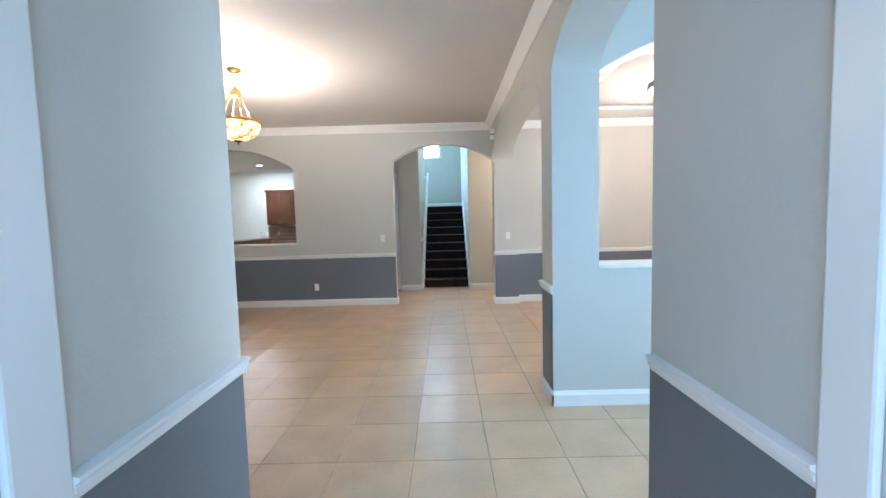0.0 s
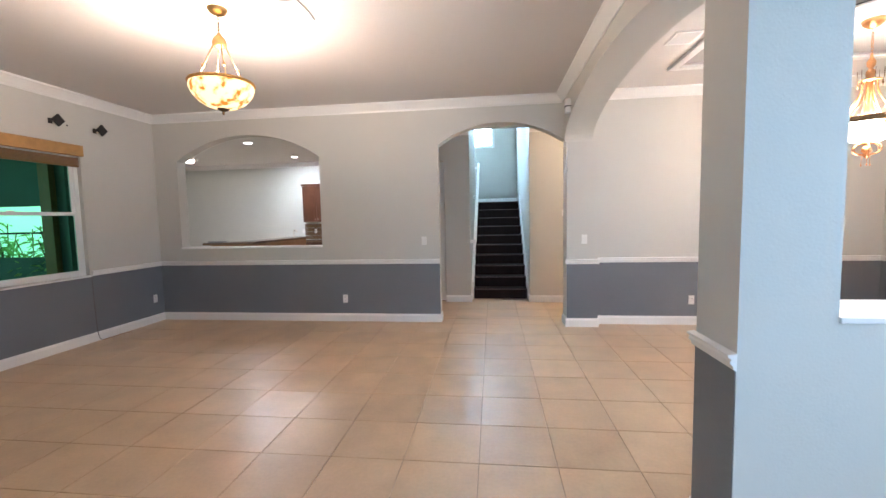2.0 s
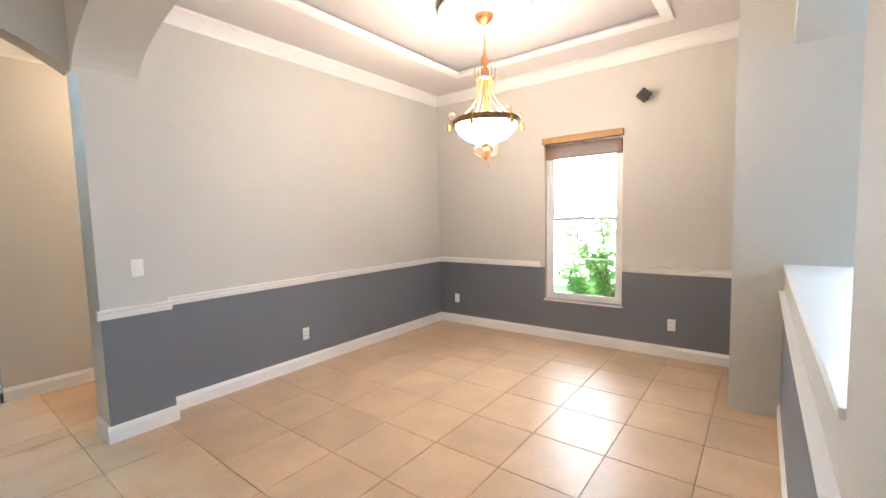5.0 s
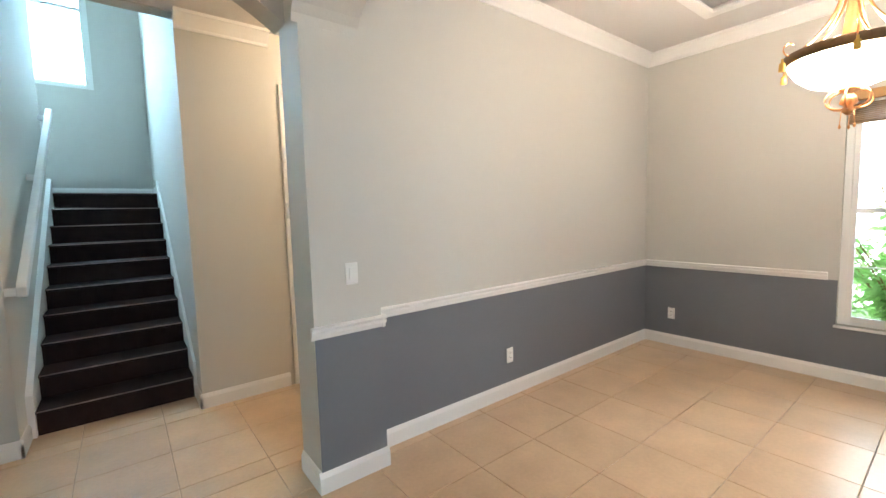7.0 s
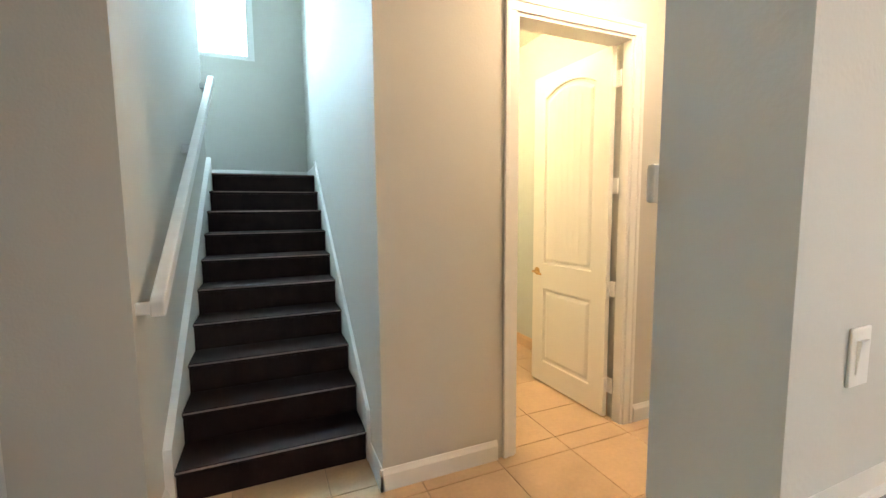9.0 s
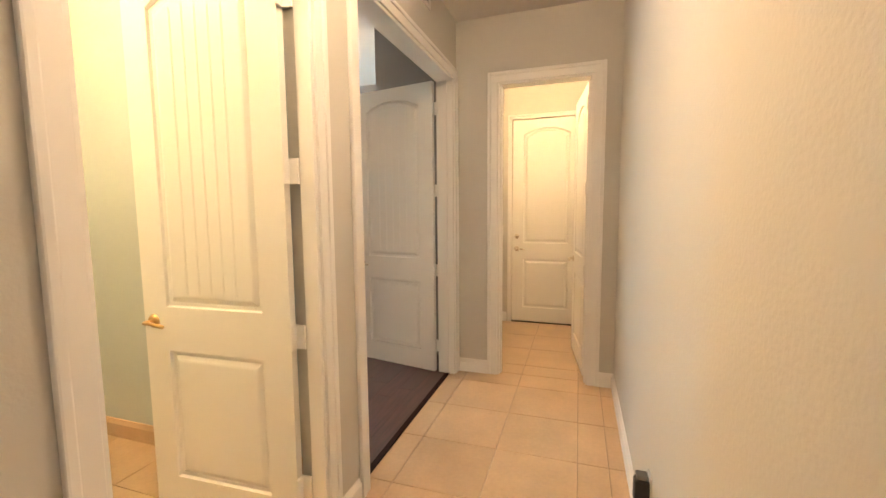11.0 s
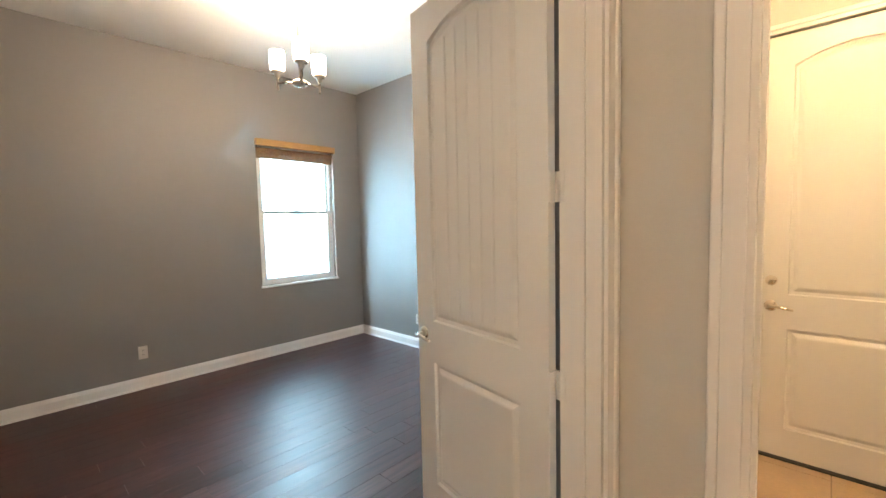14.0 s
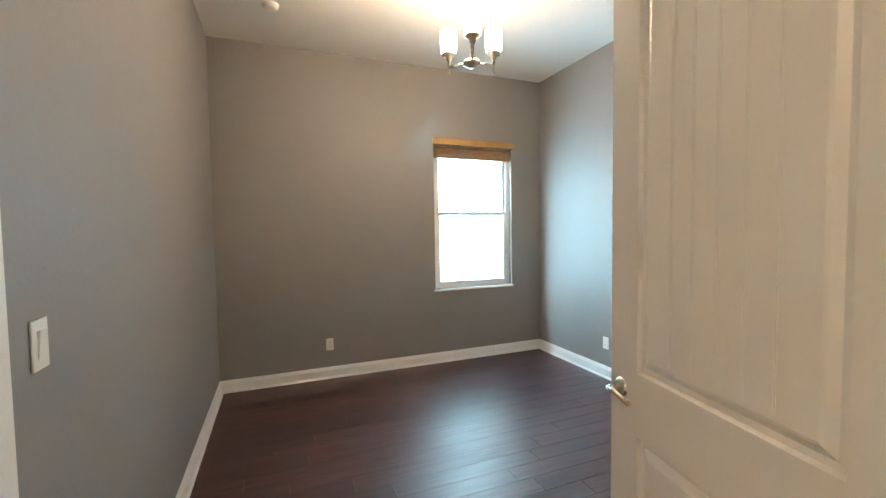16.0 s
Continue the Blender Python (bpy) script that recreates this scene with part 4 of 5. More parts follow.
for y in (9.47, 11.45):
    dl = thing("downlight", "lit recessed downlight in the kitchen ceiling", "lamp", "kitchen downlights", (-4.58, y, H))
    lathe("trim_ring", [(0.072, -0.004), (0.095, -0.006), (0.10, 0.0), (0.072, 0.0)], (0, 0, 0), TRIM, dl, "", 28)
    lathe("lens", [(0, -0.003), (0.072, -0.003), (0.072, 0.0), (0, 0.0)], (0, 0, 0), GLOW_DOWN, dl, "", 28)
    sp = new("downlight_lamp", bpy.data.lights.new("downlight_lamp", "AREA"))
    sp.data.shape, sp.data.size, sp.data.energy, sp.data.color = "DISK", 0.14, 34, (0.84, 0.95, 1.0)
    sp.location = (-4.58, y, H - 0.012)
fan = thing("kitchen_ceiling_light", "lit amber glass light on the kitchen ceiling", "lamp", place=(-7.2, 11.2, H))
lathe("glass", [(0.10, -0.02), (0.10, -0.04), (0.08, -0.08), (0, -0.10)], (0, 0, 0), GLOW_WHITE, fan)
lathe("base", [(0, 0.0), (0.11, 0.0), (0.11, -0.02), (0, -0.02)], (0, 0, 0), BRASS, fan)


# ---- windows ----
def double_hung(name, axis, u0, u1, z0, z1, face, depth, out, label, pane_mat, meeting, sill=True, muntins=()):
    """A white sash window in an opening; out: the way to the outside (+1 or -1) across the wall."""
    win = tagged(thing(name, label, "window"), kind="structure")
    def put(nm, a0, a1, d0, d1, b0, b1, mat, bevel=0.003, parent=win, lab=""):
        lo, hi = sorted((face + out * d0, face + out * d1))
        c = (a0, a1, lo, hi) if axis == "x" else (lo, hi, a0, a1)
        return part(nm, add_box(bmesh.new(), *c, b0, b1, bevel), mat, parent, lab)
    f = 0.045
    put("window_frame", u0, u0 + f, depth, depth + 0.05, z0, z1, VINYL)
    put("window_frame", u1 - f, u1, depth, depth + 0.05, z0, z1, VINYL)
    put("window_frame", u0 + f, u1 - f, depth, depth + 0.05, z1 - f, z1, VINYL)
    put("window_frame", u0 + f, u1 - f, depth, depth + 0.05, z0, z0 + 0.03, VINYL)
    for nm, a, b, d in (("upper_sash", meeting - 0.02, z1 - f, depth + 0.022), ("lower_sash", z0 + 0.03, meeting + 0.02, depth - 0.004)):
        sash = put(nm, u0 + f, u0 + f + 0.035, d, d + 0.026, a, b, VINYL)
        put("stile", u1 - f - 0.035, u1 - f, d, d + 0.026, a, b, VINYL, parent=sash)
        put("rail", u0 + f + 0.035, u1 - f - 0.035, d, d + 0.026, a, a + 0.04, VINYL, parent=sash)
        put("rail", u0 + f + 0.035, u1 - f - 0.035, d, d + 0.026, b - 0.04, b, VINYL, parent=sash)
        for m in muntins:
            if a + 0.06 < m < b - 0.06:
                put("muntin", u0 + f + 0.035, u1 - f - 0.035, d + 0.008, d + 0.018, m - 0.006, m + 0.006, VINYL, 0.0, sash)
        pane = put("pane", u0 + f + 0.035, u1 - f - 0.035, d + 0.010, d + 0.014, a + 0.04, b - 0.04, pane_mat, 0.0, sash)
        pane.visible_shadow = False
    if sill:
        put("window_sill", u0 - 0.012, u1 + 0.012, -0.022, depth, z0 - 0.022, z0, TRIM, 0.005)
    put("lock", (u0 + u1) / 2 - 0.03, (u0 + u1) / 2 + 0.03, depth - 0.02, depth, meeting + 0.02, meeting + 0.032, PLASTIC)
    return win


def bamboo_shade(name, axis, u0, u1, ztop, zval, zbot, face, out, label):
    """A wooden valance board and the raised stack of a slatted blind behind it; out: into the room."""
    sh = thing(name, label, "blind")
    def put(nm, a0, a1, d0, d1, b0, b1, mat, bevel=0.002, parent=sh):
        lo, hi = sorted((face + out * d0, face + out * d1))
        c = (a0, a1, lo, hi) if axis == "x" else (lo, hi, a0, a1)
        return part(nm, add_box(bmesh.new(), *c, b0, b1, bevel), mat, parent)
    put("valance", u0 - 0.012, u1 + 0.012, 0.002, 0.045, zval, ztop, BAMBOO, 0.006)
    n = max(4, int((zval - zbot) / 0.014))
    for i in range(n):
        z = zbot + (zval - zbot - 0.012) * i / n
        put("slat", u0 + 0.012, u1 - 0.012, -0.055 + 0.002 * (i % 2), -0.010, z, z + 0.009, BAMBOO_DARK, 0.0)
    put("bottom_rail", u0 + 0.012, u1 - 0.012, -0.056, -0.008, zbot - 0.014, zbot - 0.002, BAMBOO_DARK, 0.003)
    return sh


double_hung("window_1", "y", WL0, WL1, WLZ0, WLZ1, WX, 0.05, -1, "white vinyl sash window onto a screened porch", TINTGLASS, 1.585)
bamboo_shade("bamboo_blind", "y", WL0, WL1, 2.40, 2.27, 2.16, WX, 1, "raised brown bamboo blind with a wooden valance at the porch window")
double_hung("window_2", "y", DW0, DW1, DWZ0, DWZ1, EX, 0.05, 1, "tall white vinyl sash window onto the front garden", GLASS, 1.37, True, (0.93, 1.84))
bamboo_shade("bamboo_blind", "y", DW0, DW1, 2.27, 2.20, 2.05, EX, -1, "raised brown bamboo blind with a wooden valance, garden window")
double_hung("window_3", "x", BWX0, BWX1, BWZ0, BWZ1, BN, 0.05, 1, "white vinyl sash window with blown-out daylight", GLASS, 1.60)
bamboo_shade("bamboo_blind", "x", BWX0, BWX1, 2.385, 2.315, 2.20, BN, -1, "raised brown bamboo blind with an amber wooden valance in the bedroom")
double_hung("window_4", "x", SW0, SW1, SWZ0, SWZ1, 12.1, 0.06, 1, "high white window over the stair landing", GLASS, 4.15, False)

# glowing panels outside the windows: the blown-out view, and daylight for the rooms
setting(box("backdrop_bedroom", 2.6, 7.2, 14.2, 14.25, -0.2, 4.5, BEDSKY), "glowing panel for the glare outside the bedroom window", "backdrop")
setting(box("backdrop_dining", 9.5, 9.55, 1.5, 10.0, -0.2, 6.0, SKYWHITE), "glowing panel for the glare beyond the front garden", "backdrop")
setting(box("backdrop_stairs", -3.0, 3.0, 14.0, 14.05, 3.0, 9.0, STAIRSKY), "glowing panel for the bright sky outside the stair window", "backdrop")

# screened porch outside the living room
# one dark green for all porch surfaces, with their shade in the colour
PORCH = material("porch_shade_tone", (0.05, 0.13, 0.11), 0.7, vary=0.2)
setting(box("porch_floor", -9.0, WX - 0.16, 1.5, 8.6, -0.25, -0.05, PORCH), "porch floor with its shade in the dark green colour", "porch")
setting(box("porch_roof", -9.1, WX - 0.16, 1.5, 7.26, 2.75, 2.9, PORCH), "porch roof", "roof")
scr = thing("porch_screen", "dark framed porch screen wall with green garden behind", "screen")
for y in (2.0, 3.1, 4.2, 5.3, 6.4, 7.2):
    box("post", -8.1, -8.0, y - 0.05, y + 0.05, -0.05, 2.75, BLACK, scr, bevel=0.004)
for z in (0.0, 0.85, 2.0, 2.6):
    box("rail", -8.08, -8.02, 1.6, 7.2, z, z + 0.08, BLACK, scr, bevel=0.003)
LEAF = material("garden_leaf", (0.06, 0.13, 0.035), 0.55, vary=0.4, scale=6, per_piece=0.25)
LEAF_LIGHT = material("pale_garden_leaf", (0.16, 0.28, 0.09), 0.5, vary=0.3, scale=6, per_piece=0.2)
for leaf_mat, tone in ((LEAF, (0.10, 0.22, 0.05, 1)), (LEAF_LIGHT, (0.42, 0.70, 0.26, 1))):
    nodes, links = leaf_mat.node_tree.nodes, leaf_mat.node_tree.links
    thin, mixer = nodes.new("ShaderNodeBsdfTranslucent"), nodes.new("ShaderNodeMixShader")
    thin.inputs["Color"].default_value, mixer.inputs["Fac"].default_value = tone, 0.6
    links.new(nodes["Principled BSDF"].outputs[0], mixer.inputs[1])
    links.new(thin.outputs[0], mixer.inputs[2])
    links.new(mixer.outputs[0], nodes["Material Output"].inputs["Surface"])
# self-lit green panel: garden distance, and added light on porch wall and plants
setting(box("backdrop_porch", -12.0, -11.95, -1, 11, -0.2, 4.6, glowing("garden_glare", (0.45, 1.0, 0.62), 1.2)), "glowing green panel in place of the garden, lighting the porch", "backdrop")


def shrub(name, x, y, z0, height, width, seed, mat, label, blades=150):
    """A feathery shrub: thin stems with many narrow leaflets."""
    rnd = random.Random(seed)
    sh = thing(name, label, "shrub", place=(x, y, z0))
    stems, leaves = bmesh.new(), bmesh.new()
    for i in range(14):
        a, lean = rnd.uniform(0, 2 * math.pi), rnd.uniform(0.15, 1.0)
        hgt = height * rnd.uniform(0.6, 1.0)
        pts = [(width * lean * u * u * math.cos(a), width * lean * u * u * math.sin(a), hgt * (u - 0.25 * lean * u * u)) for u in [k / 6 for k in range(7)]]
        add_tube(stems, pts, 0.008, 5)
        for k in range(blades // 5):
            u = rnd.uniform(0.25, 1.0)
            j = min(5, int(u * 6))
            p = Vector(pts[j]).lerp(Vector(pts[j + 1]), u * 6 - j)
            way = Vector((rnd.uniform(-1, 1), rnd.uniform(-1, 1), rnd.uniform(-0.5, 0.7))).normalized()
            side = way.cross(Vector((rnd.uniform(-1, 1), rnd.uniform(-1, 1), 1))).normalized()
            ln, wd = rnd.uniform(0.12, 0.28), rnd.uniform(0.014, 0.034)
            vs = [leaves.verts.new(p), leaves.verts.new(p + way * ln * 0.5 + side * wd), leaves.verts.new(p + way * ln - Vector((0, 0, 0.03))), leaves.verts.new(p + way * ln * 0.5 - side * wd)]
            leaves.faces.new(vs)
    part("stems", stems, BAMBOO_DARK, sh)
    part("leaves", leaves, mat, sh)
    return sh


shrub("garden_shrub", 6.7, 5.45, -0.24, 2.0, 0.85, 3, LEAF_LIGHT, "feathery green palm-like shrub outside the window", 260)
shrub("garden_shrub", 7.0, 4.75, -0.24, 1.6, 0.7, 4, LEAF_LIGHT, "low green shrub outside the window", 240)
shrub("garden_shrub", 7.6, 6.2, -0.24, 1.1, 0.8, 9, LEAF_LIGHT, "low green shrub outside the window", 240)
bm = bmesh.new()
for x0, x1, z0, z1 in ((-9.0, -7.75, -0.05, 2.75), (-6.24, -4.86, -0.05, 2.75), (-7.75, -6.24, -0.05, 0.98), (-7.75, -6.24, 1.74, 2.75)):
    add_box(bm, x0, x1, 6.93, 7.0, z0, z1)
setting(part("wall_porch", bm, PORCH, None), "porch wall with an opening, its shade in the dark green colour", "wall")
# self-lit pane close before the kitchen wall stands in for bright garden
setting(box("backdrop_porch_opening", -8.2, -5.9, 7.235, 7.25, 0.3, 2.4, glowing("garden_glow_panel", (0.38, 1.0, 0.66), 0.95)), "glowing green panel in place of the garden behind the porch opening", "backdrop")
box("rail", -7.75, -6.24, 6.95, 6.98, 1.33, 1.36, BLACK, scr, bevel=0.003)
for x, h, m in ((-6.10, 0.09, BAMBOO_DARK), (-5.78, 0.025, PORCH), (-8.0, 0.05, BLACK)):
    box("post", x - h, x + h, 6.84, 6.926, -0.05, 2.75, m, scr, bevel=0.004)
for i, (x, y, hh) in enumerate(((-7.2, 7.12, 1.75), (-6.75, 7.12, 1.6), (-6.4, 7.12, 1.7))):
    shrub("porch_plant", x, y, -0.05, hh, 0.22, 40 + i, LEAF_LIGHT, "leafy plant behind the porch opening")
for i, (y, hh) in enumerate(((3.2, 2.4), (4.6, 2.1), (5.9, 2.6))):
    shrub("porch_shrub", -9.6, y, -0.24, hh, 1.0, 20 + i, LEAF, "tall leafy shrub beyond the porch screen")


# ---- plates, vents and small fittings ----
def plate(name, x, y, z, turn, label, kind="outlet", group=""):
    """A wall plate whose face looks along local -y, turned about z."""
    p = thing(name, label, "outlet" if kind == "outlet" else "switch", group, (x, y, z))
    part("cover", add_box(bmesh.new(), -0.035, 0.035, -0.006, 0.0, -0.058, 0.058, 0.003), PLASTIC, p)
    if kind == "outlet":
        for dz in (-0.02, 0.02):
            rec = part("receptacle", add_box(bmesh.new(), -0.017, 0.017, -0.0085, -0.005, dz - 0.014, dz + 0.014, 0.004), PLASTIC, p)
            for dx in (-0.006, 0.006):
                part("slot", add_box(bmesh.new(), dx - 0.0012, dx + 0.0012, -0.0092, -0.008, dz - 0.005, dz + 0.006), BLACK, rec)
    else:
        rk = bmesh.new()
        add_prism(rk, [(-0.0055, -0.033), (-0.0055, 0.033), (-0.013, 0.033), (-0.008, -0.033)], "x", -0.016, 0.016)
        part("rocker", rk, PLASTIC, p)
    part("screw", add_lathe(bmesh.new(), [(0, 0.001), (0.003, 0.0), (0.003, -0.002)], 8, (0, 0, 0)), PLASTIC, p).matrix_local = pose(0, -0.0062, 0.045 if kind != "outlet" else 0.0, 90)
    p.matrix_world = pose(x, y, z, 0, 0, turn)
    return p


plate("wall_outlet", -1.842, NY - 0.004, 0.325, 0, "white wall outlet in the grey dado", group="outlets")
plate("wall_outlet", WX + 0.004, 7.06, 0.35, 90, "white wall outlet in the grey dado", group="outlets")
plate("wall_outlet", 2.784, DN - 0.004, 0.325, 0, "white wall outlet in the grey dado", group="outlets")
plate("wall_outlet", EX - 0.004, 6.925, 0.335, -90, "white wall outlet in the grey dado", group="outlets")
plate("wall_outlet", EX - 0.004, 4.37, 0.325, -90, "white wall outlet in the grey dado", group="outlets")
plate("wall_outlet", 3.877, BN, 0.335, 0, "white wall outlet in the grey bedroom wall", group="outlets")
plate("wall_outlet", BEX, 11.52, 0.335, -90, "white wall outlet in the grey bedroom wall", group="outlets")
plate("light_switch", -0.688, NY, 1.135, 0, "white rocker light switch on the greige wall", "switch", "switches")
plate("light_switch", 1.412, PF, 1.136, 0, "white rocker light switch on the pier", "switch", "switches")
plate("light_switch", BW, 9.705, 1.185, 90, "white rocker light switch on the grey bedroom wall", "switch", "switches")
plate("light_switch", OX, 8.525, 1.14, -90, "white light switch beside the outer door", "switch", "switches")
plate("wall_outlet", 2.72, HS, 0.33, 180, "white wall outlet with a black plug-in", group="outlets")
nl = thing("plug_in_freshener", "black plastic plug-in device in a wall outlet", "device", place=(2.70, HS, 0.335))
part("body", add_box(bmesh.new(), -0.028, 0.028, 0.007, 0.062, -0.05, 0.045, 0.012), BLACK, nl)
part("cap", add_box(bmesh.new(), -0.024, 0.024, 0.012, 0.055, 0.046, 0.062, 0.006), material("grey_plastic", (0.10, 0.10, 0.10), 0.5), nl)


def vent(name, x, y, z, w, d, label, slats=9):
    v = thing(name, label, "vent", place=(x, y, z))
    part("backing", add_box(bmesh.new(), -w / 2 + 0.02, w / 2 - 0.02, -d / 2 + 0.02, d / 2 - 0.02, -0.003, 0.0), material("vent_shadow", (0.25, 0.24, 0.22), 0.8), v)
    for a in ((-w / 2, w / 2, -d / 2, -d / 2 + 0.025), (-w / 2, w / 2, d / 2 - 0.025, d / 2), (-w / 2, -w / 2 + 0.025, -d / 2 + 0.025, d / 2 - 0.025), (w / 2 - 0.025, w / 2, -d / 2 + 0.025, d / 2 - 0.025)):
        part("frame", add_box(bmesh.new(), *a, -0.012, 0.0, 0.003), TRIM, v)
    for i in range(slats):
        yy = -d / 2 + 0.035 + (d - 0.07) * i / (slats - 1)
        bm = bmesh.new()
        add_prism(bm, [(yy - 0.008, -0.004), (yy - 0.006, -0.0025), (yy + 0.009, -0.011), (yy + 0.007, -0.0125)], "x", -w / 2 + 0.025, w / 2 - 0.025)
        part("slat", bm, TRIM, v)
    return v


vent("ceiling_vent", -1.23, 4.66, H, 0.26, 0.30, "white slatted vent in the living room ceiling")
vent("ceiling_vent", 1.97, 5.66, H, 0.24, 0.28, "white slatted vent in the dining room ceiling")
wv = vent("wall_vent", 3.62, HN, 2.82, 0.36, 0.16, "white slatted return grille high on the hall wall", 6)
wv.matrix_world = pose(3.62, HN, 2.81, -90, 0, 0)

sm = thing("smoke_detector", "white round smoke detector on the bedroom ceiling", "detector", place=(3.440, 11.871, HB))
lathe("base", [(0, 0), (0.062, 0), (0.062, -0.012), (0, -0.012)], (0, 0, 0), PLASTIC, sm)
lathe("cover", [(0.055, -0.012), (0.052, -0.028), (0.04, -0.036), (0.015, -0.038), (0, -0.038)], (0, 0, 0), PLASTIC, sm)
ms = thing("alarm_sensor", "small white alarm sensor on the arch header with a dark seam", "sensor", place=(1.133, 6.63, 2.70))
part("upper_case", add_box(bmesh.new(), -0.032, 0.032, -0.03, 0.05, 0.004, 0.085, 0.012), PLASTIC, ms)
part("lower_case", add_box(bmesh.new(), -0.030, 0.030, -0.027, 0.05, -0.075, -0.004, 0.012), PLASTIC, ms)
part("seam", add_box(bmesh.new(), -0.033, 0.033, -0.031, 0.048, -0.004, 0.004), BLACK, ms)

th = thing("thermostat", "cream wall thermostat with a small screen", "thermostat", place=(1.232, HS, 1.475))
part("case", add_box(bmesh.new(), -0.05, 0.05, 0.0, 0.024, -0.042, 0.046, 0.008), PLASTIC, th)
part("screen", add_box(bmesh.new(), 0.002, 0.036, 0.0235, 0.0255, -0.004, 0.026), material("lcd_grey", (0.14, 0.15, 0.12), 0.3), th)
part("button", add_box(bmesh.new(), -0.035, -0.01, 0.024, 0.028, -0.032, -0.022, 0.002), PLASTIC, th)
part("button", add_box(bmesh.new(), 0.01, 0.035, 0.024, 0.028, -0.032, -0.022, 0.002), PLASTIC, th)


def bracket(name, x, y, z, turn, label):
    """A diamond-shaped dark finial on a short wall arm, reaching along local +x."""
    b = thing(name, label, "bracket", "curtain brackets", (x, y, z))
    part("wall_plate", add_box(bmesh.new(), 0.0, 0.008, -0.022, 0.022, -0.03, 0.03, 0.003), BLACK, b)
    tube("arm", [(0.006, 0, 0), (0.06, 0, 0.004), (0.10, 0, 0.0)], 0.011, BLACK, b)
    bm = bmesh.new()
    add_prism(bm, [(-0.072, 0), (0, -0.072), (0.072, 0), (0, 0.072)], "x", 0.095, 0.120)
    bmesh.ops.bevel(bm, geom=list(bm.edges), offset=0.005, segments=2, profile=0.5, affect="EDGES")
    part("diamond", bm, BLACK, b, "black iron diamond")
    b.matrix_world = pose(x, y, z, 0, 0, turn)
    return b


bracket("curtain_bracket", WX, 5.80, 2.63, 0, "black iron diamond curtain bracket on the living room wall")
bracket("curtain_bracket", WX, 6.325, 2.62, 0, "black iron diamond curtain bracket on the living room wall")
bracket("curtain_bracket", EX, 4.62, 2.53, 180, "black iron diamond curtain bracket on the dining room wall")
pl = thing("wall_plug", "small dark plastic wall plug", "plug", place=(WX, 5.99, 2.617))
part("plug", add_lathe(bmesh.new(), [(0, 0.006), (0.009, 0.004), (0.011, 0)], 10), BLACK, pl).matrix_local = pose(0, 0, 0, 0, 90, 0)

cab = thing("loose_cable", "thin grey cable hanging from the sill onto the floor", "cable")
tube("drop", [(WX + 0.012, 6.12, 0.82), (WX + 0.010, 6.125, 0.5), (WX + 0.012, 6.135, 0.13), (WX + 0.03, 6.14, 0.03), (WX + 0.05, 6.16, 0.006)], 0.0035, material("grey_cable", (0.12, 0.11, 0.11), 0.6), cab)
tube("floor_length", [(WX + 0.05, 6.16, 0.006), (WX + 0.06, 6.30, 0.006), (WX + 0.05, 6.42, 0.006), (WX + 0.09, 6.50, 0.006), (WX + 0.06, 6.58, 0.006)], 0.004, material("tan_cable", (0.30, 0.16, 0.08), 0.6), cab)

# ---- kitchen through the pass-through ----
def cabinet(name, x0, x1, y0, y1, z0, z1, doors, label, front=-1, knob_low=True):
    c = thing(name, label, "cabinet", "kitchen cabinets")
    box("body", x0, x1, y0, y1, z0, z1, CABWOOD, c)
    w = (x1 - x0) / doors
    for i in range(doors):
        a, b = x0 + i * w + 0.004, x0 + (i + 1) * w - 0.004
        d = part("door", add_box(bmesh.new(), a, b, y0 - 0.020, y0 - 0.001, z0 + 0.004, z1 - 0.004, 0.003), CABWOOD, c)
        part("raised_panel", add_box(bmesh.new(), a + 0.06, b - 0.06, y0 - 0.027, y0 - 0.019, z0 + 0.07, z1 - 0.07, 0.006), CABWOOD, d)
        lathe("knob", [(0, 0.02), (0.010, 0.018), (0.012, 0.01), (0.006, 0)], (0, 0, 0), NICKEL, d).matrix_local = pose(b - 0.03 if i % 2 == 0 else a + 0.03, y0 - 0.02, z0 + 0.07 if knob_low else z1 - 0.07, 90)
    return c


for i in range(2):
    uc = cabinet("wall_cabinet", -4.74 + i * 0.76, -3.98 + i * 0.76, 12.12, 12.45, 1.40, 2.34, 2, "reddish-brown cherry wall cabinet with raised-panel doors")
    cabinet("base_cabinet", -4.86 + i * 0.76, -4.10 + i * 0.76, 11.85, 12.45, 0.0, 0.88, 2, "reddish-brown cherry base cabinet", knob_low=False)
    box("cornice", -4.76 + i * 0.76, -3.98 + i * 0.76, 12.07, 12.45, 2.34, 2.40, CABWOOD, uc, bevel=0.01)
wt = thing("worktop", "speckled brown granite worktop", "worktop")
box("slab", -4.90, -3.3, 11.82, 12.45, 0.88, 0.92, GRANITE, wt, bevel=0.005)
bs = thing("backsplash", "small speckled brown tile backsplash under the wall cabinets", "backsplash")
for i in range(16):
    for j in range(4):
        box("tile", -4.86 + i * 0.1 + 0.002, -4.76 + i * 0.1 - 0.002, 12.437, 12.449, 0.93 + j * 0.105, 1.03 + j * 0.105, GRANITE, bs)
pen = thing("breakfast_bar", "raised wooden breakfast bar with a brown granite edge", "counter")
PINE = material("honey_wood", (0.34, 0.17, 0.07), 0.4, vary=0.2, scale=8)
bm = bmesh.new()
add_prism(bm, [(-5.15, 8.75), (-4.95, 8.70), (-4.30, 9.05), (-4.10, 11.2), (-4.55, 11.3), (-4.75, 9.3), (-5.2, 9.05)], "z", 1.02, 1.06)
part("bar_top", bm, GRANITE, pen)
bm = bmesh.new()
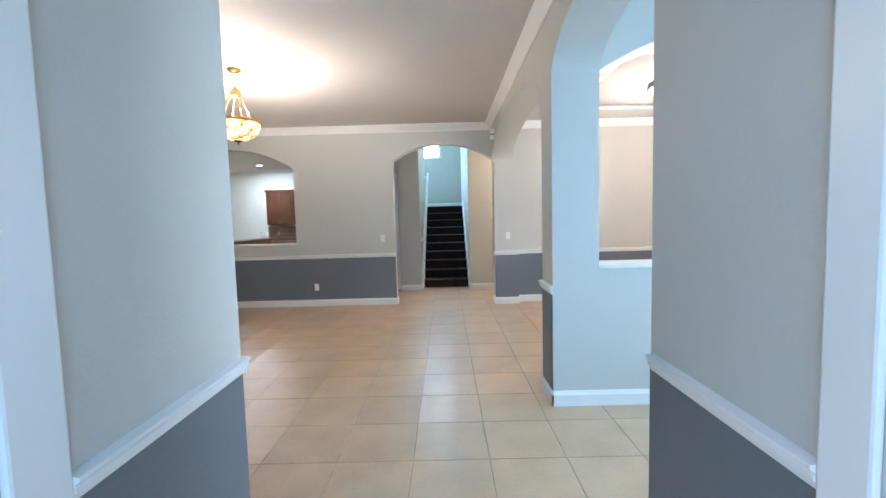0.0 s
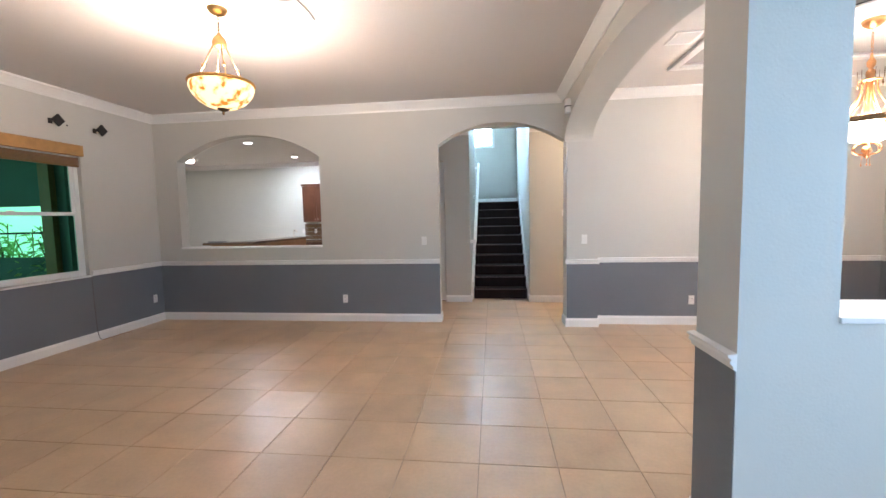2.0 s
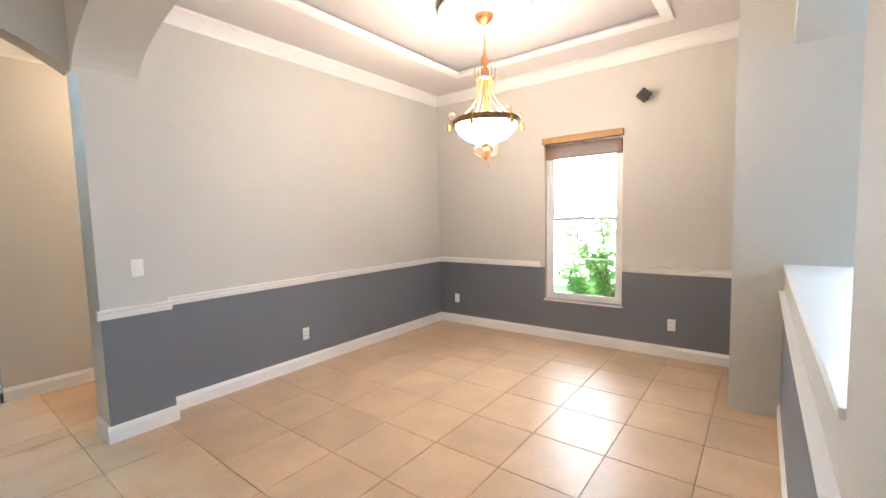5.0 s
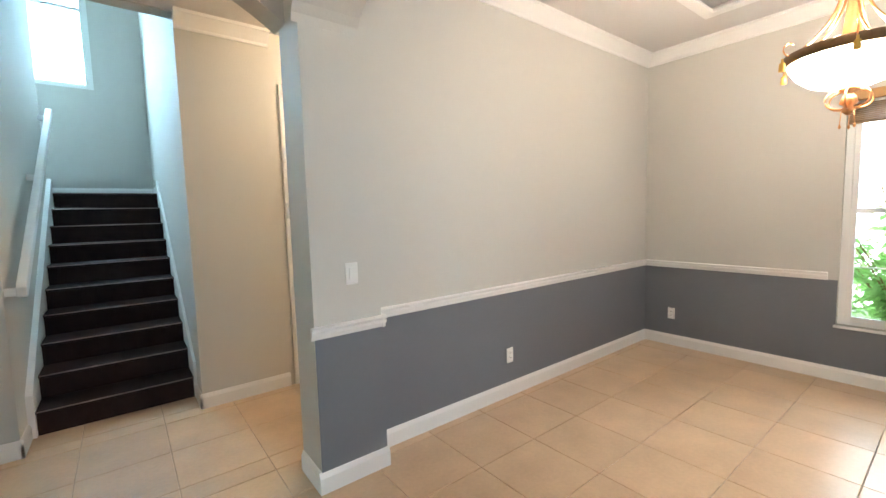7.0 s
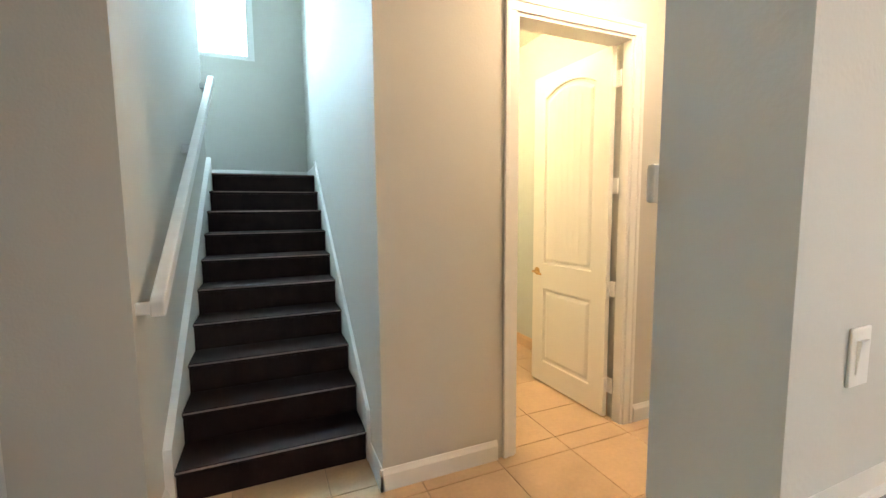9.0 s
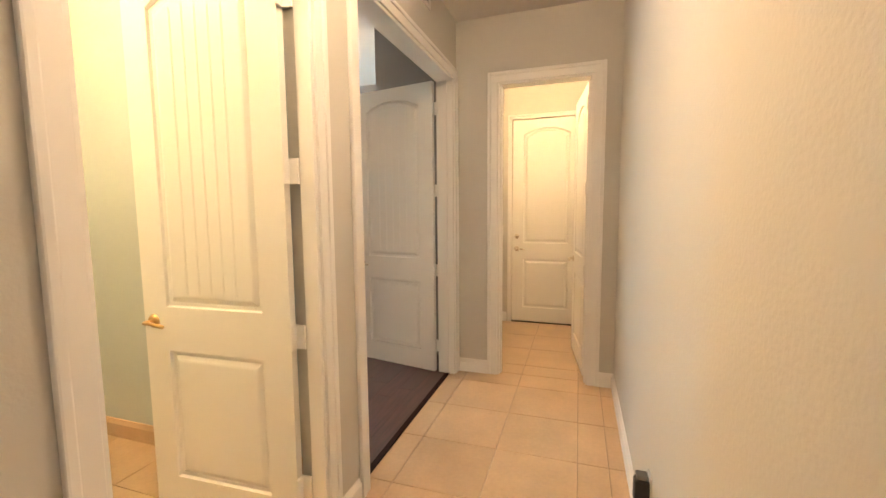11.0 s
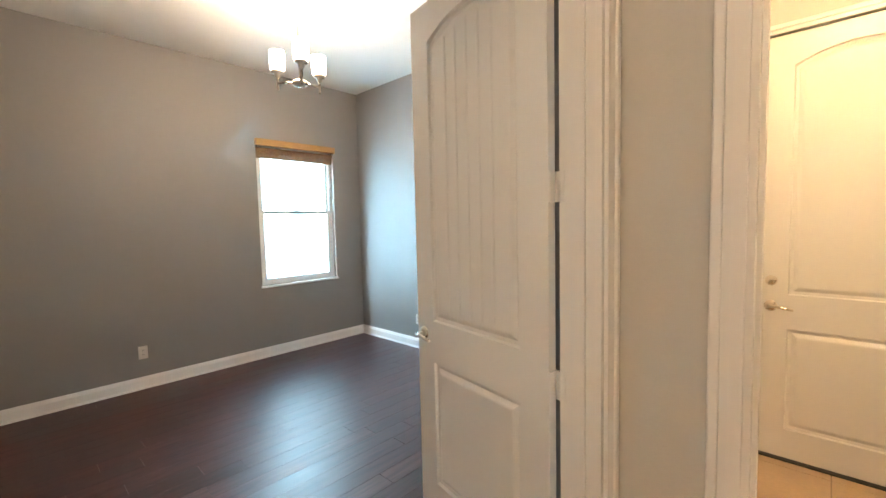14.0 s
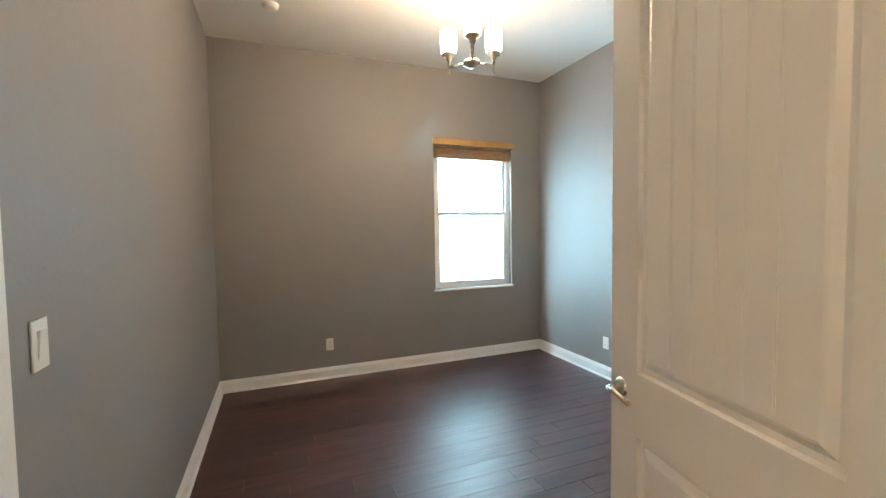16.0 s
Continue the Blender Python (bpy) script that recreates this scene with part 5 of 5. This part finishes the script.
add_prism(bm, [(-5.05, 8.84), (-4.93, 8.81), (-4.40, 9.10), (-4.22, 11.1), (-4.45, 11.15), (-4.66, 9.25), (-5.08, 9.0)], "z", 0.0, 1.02)
part("bar_wall", bm, PINE, pen)
for i in range(2):
    plate("wall_outlet", -4.90 + 0.35 * i, 12.437, 1.15, 0, "white wall outlet over the worktop", group="outlets")
tap = thing("kitchen_tap", "brushed metal kitchen tap", "tap", place=(-4.42, 10.9, 1.06))
tube("spout", [(0, 0, 0), (0, 0, 0.12), (0.03, -0.02, 0.17), (0.09, -0.05, 0.16), (0.11, -0.06, 0.11)], 0.011, NICKEL, tap)
lathe("base", [(0, 0), (0.03, 0), (0.028, 0.02), (0, 0.03)], (0, 0, 0), NICKEL, tap)
tv = thing("grey_tray", "flat grey tray lying on the bar", "tray", place=(-4.95, 8.9, 1.06))
part("tray", add_box(bmesh.new(), -0.16, 0.16, -0.06, 0.06, 0.0, 0.03, 0.008), material("grey_metal_tray", (0.25, 0.26, 0.27), 0.4), tv)

# ---- floor pieces ----
TP, TX, TY = 0.455, 0.155, 2.577
tile_meshes = {}


def tile_mesh(w, d, gap=0.0017, edge=0.0042):
    key = (round(w, 3), round(d, 3), gap)
    if key not in tile_meshes:
        bm = bmesh.new()
        a, b, c = gap, gap, edge
        lo = [bm.verts.new(p) for p in ((a, b, -0.008), (w - a, b, -0.008), (w - a, d - b, -0.008), (a, d - b, -0.008))]
        mi = [bm.verts.new(p) for p in ((a, b, -0.002), (w - a, b, -0.002), (w - a, d - b, -0.002), (a, d - b, -0.002))]
        hi = [bm.verts.new(p) for p in ((c, c, 0), (w - c, c, 0), (w - c, d - c, 0), (c, d - c, 0))]
        bm.faces.new(hi)
        for r0, r1 in ((lo, mi), (mi, hi)):
            for i in range(4):
                bm.faces.new((r0[i], r0[(i + 1) % 4], r1[(i + 1) % 4], r1[i]))
        me = bpy.data.meshes.new("floor_tile")
        bm.to_mesh(me)
        bm.free()
        me.materials.append(TILE)
        tile_meshes[key] = me
    return tile_meshes[key]


floor_ob = bpy.data.objects["floor"]
rest = bmesh.new()
count = 0
ROOMS = [(WX, EX, 0.95, 7.42, True), (-1.9, LX + 0.06, 7.42, 8.64, True), (LX + 0.06, OX, HS, 8.64, True), (ST0, ST1, 8.64, 8.9, True), (0.98, BW - 0.13, 8.64, 10.6, True), (-9.0, -0.9, 7.42 + 1.31, 12.45, False)]
for x0, x1, y0, y1, near in ROOMS:
    for i in range(math.floor((x0 - TX) / TP), math.ceil((x1 - TX) / TP)):
        for j in range(math.floor((y0 - TY) / TP), math.ceil((y1 - TY) / TP)):
            a0, a1 = max(x0, TX + i * TP), min(x1, TX + (i + 1) * TP)
            b0, b1 = max(y0, TY + j * TP), min(y1, TY + (j + 1) * TP)
            if a1 - a0 < 0.02 or b1 - b0 < 0.02:
                continue
            if near and count < 300 and -2.3 < a0 and a0 < 4.6:
                t = new("floor_tile", tile_mesh(a1 - a0, b1 - b0))
                t.location = (a0, b0, random.uniform(-0.0004, 0.0004))
                t.parent = floor_ob
                count += 1
            else:
                add_box(rest, a0 + 0.0025, a1 - 0.0025, b0 + 0.0025, b1 - 0.0025, -0.008, 0)
tagged(part("floor_tiles_far", rest, TILE, floor_ob), "", "", "", "stuff")

wood_floor = setting(box("floor_bedroom", BW - 0.13, BEX, 8.66, BN, -0.005, -0.001, BLACK), "dark walnut plank floor of the bedroom", "floor")
PW = 0.128
for r in range(int((BN - 8.662) / PW) + 1):
    y0, y1 = 8.662 + r * PW, min(BN, 8.662 + (r + 1) * PW)
    left = BE0 if y0 < 8.70 else BW
    right = BE1 if y0 < 8.70 else BEX
    x = left - random.uniform(0, 1.0)
    while x < right:
        x1 = x + random.choice((0.9, 1.2, 1.2, 1.5))
        a0, a1 = max(x, left), min(x1, right)
        if a1 - a0 > 0.03:
            me = tile_mesh(a1 - a0, y1 - y0, 0.0004, 0.0011).copy()
            me.name = "plank"
            me.materials[0] = WOOD
            p = new("plank", me)
            p.location = (a0, y0, 0.007)
            p.parent = wood_floor
        x = x1
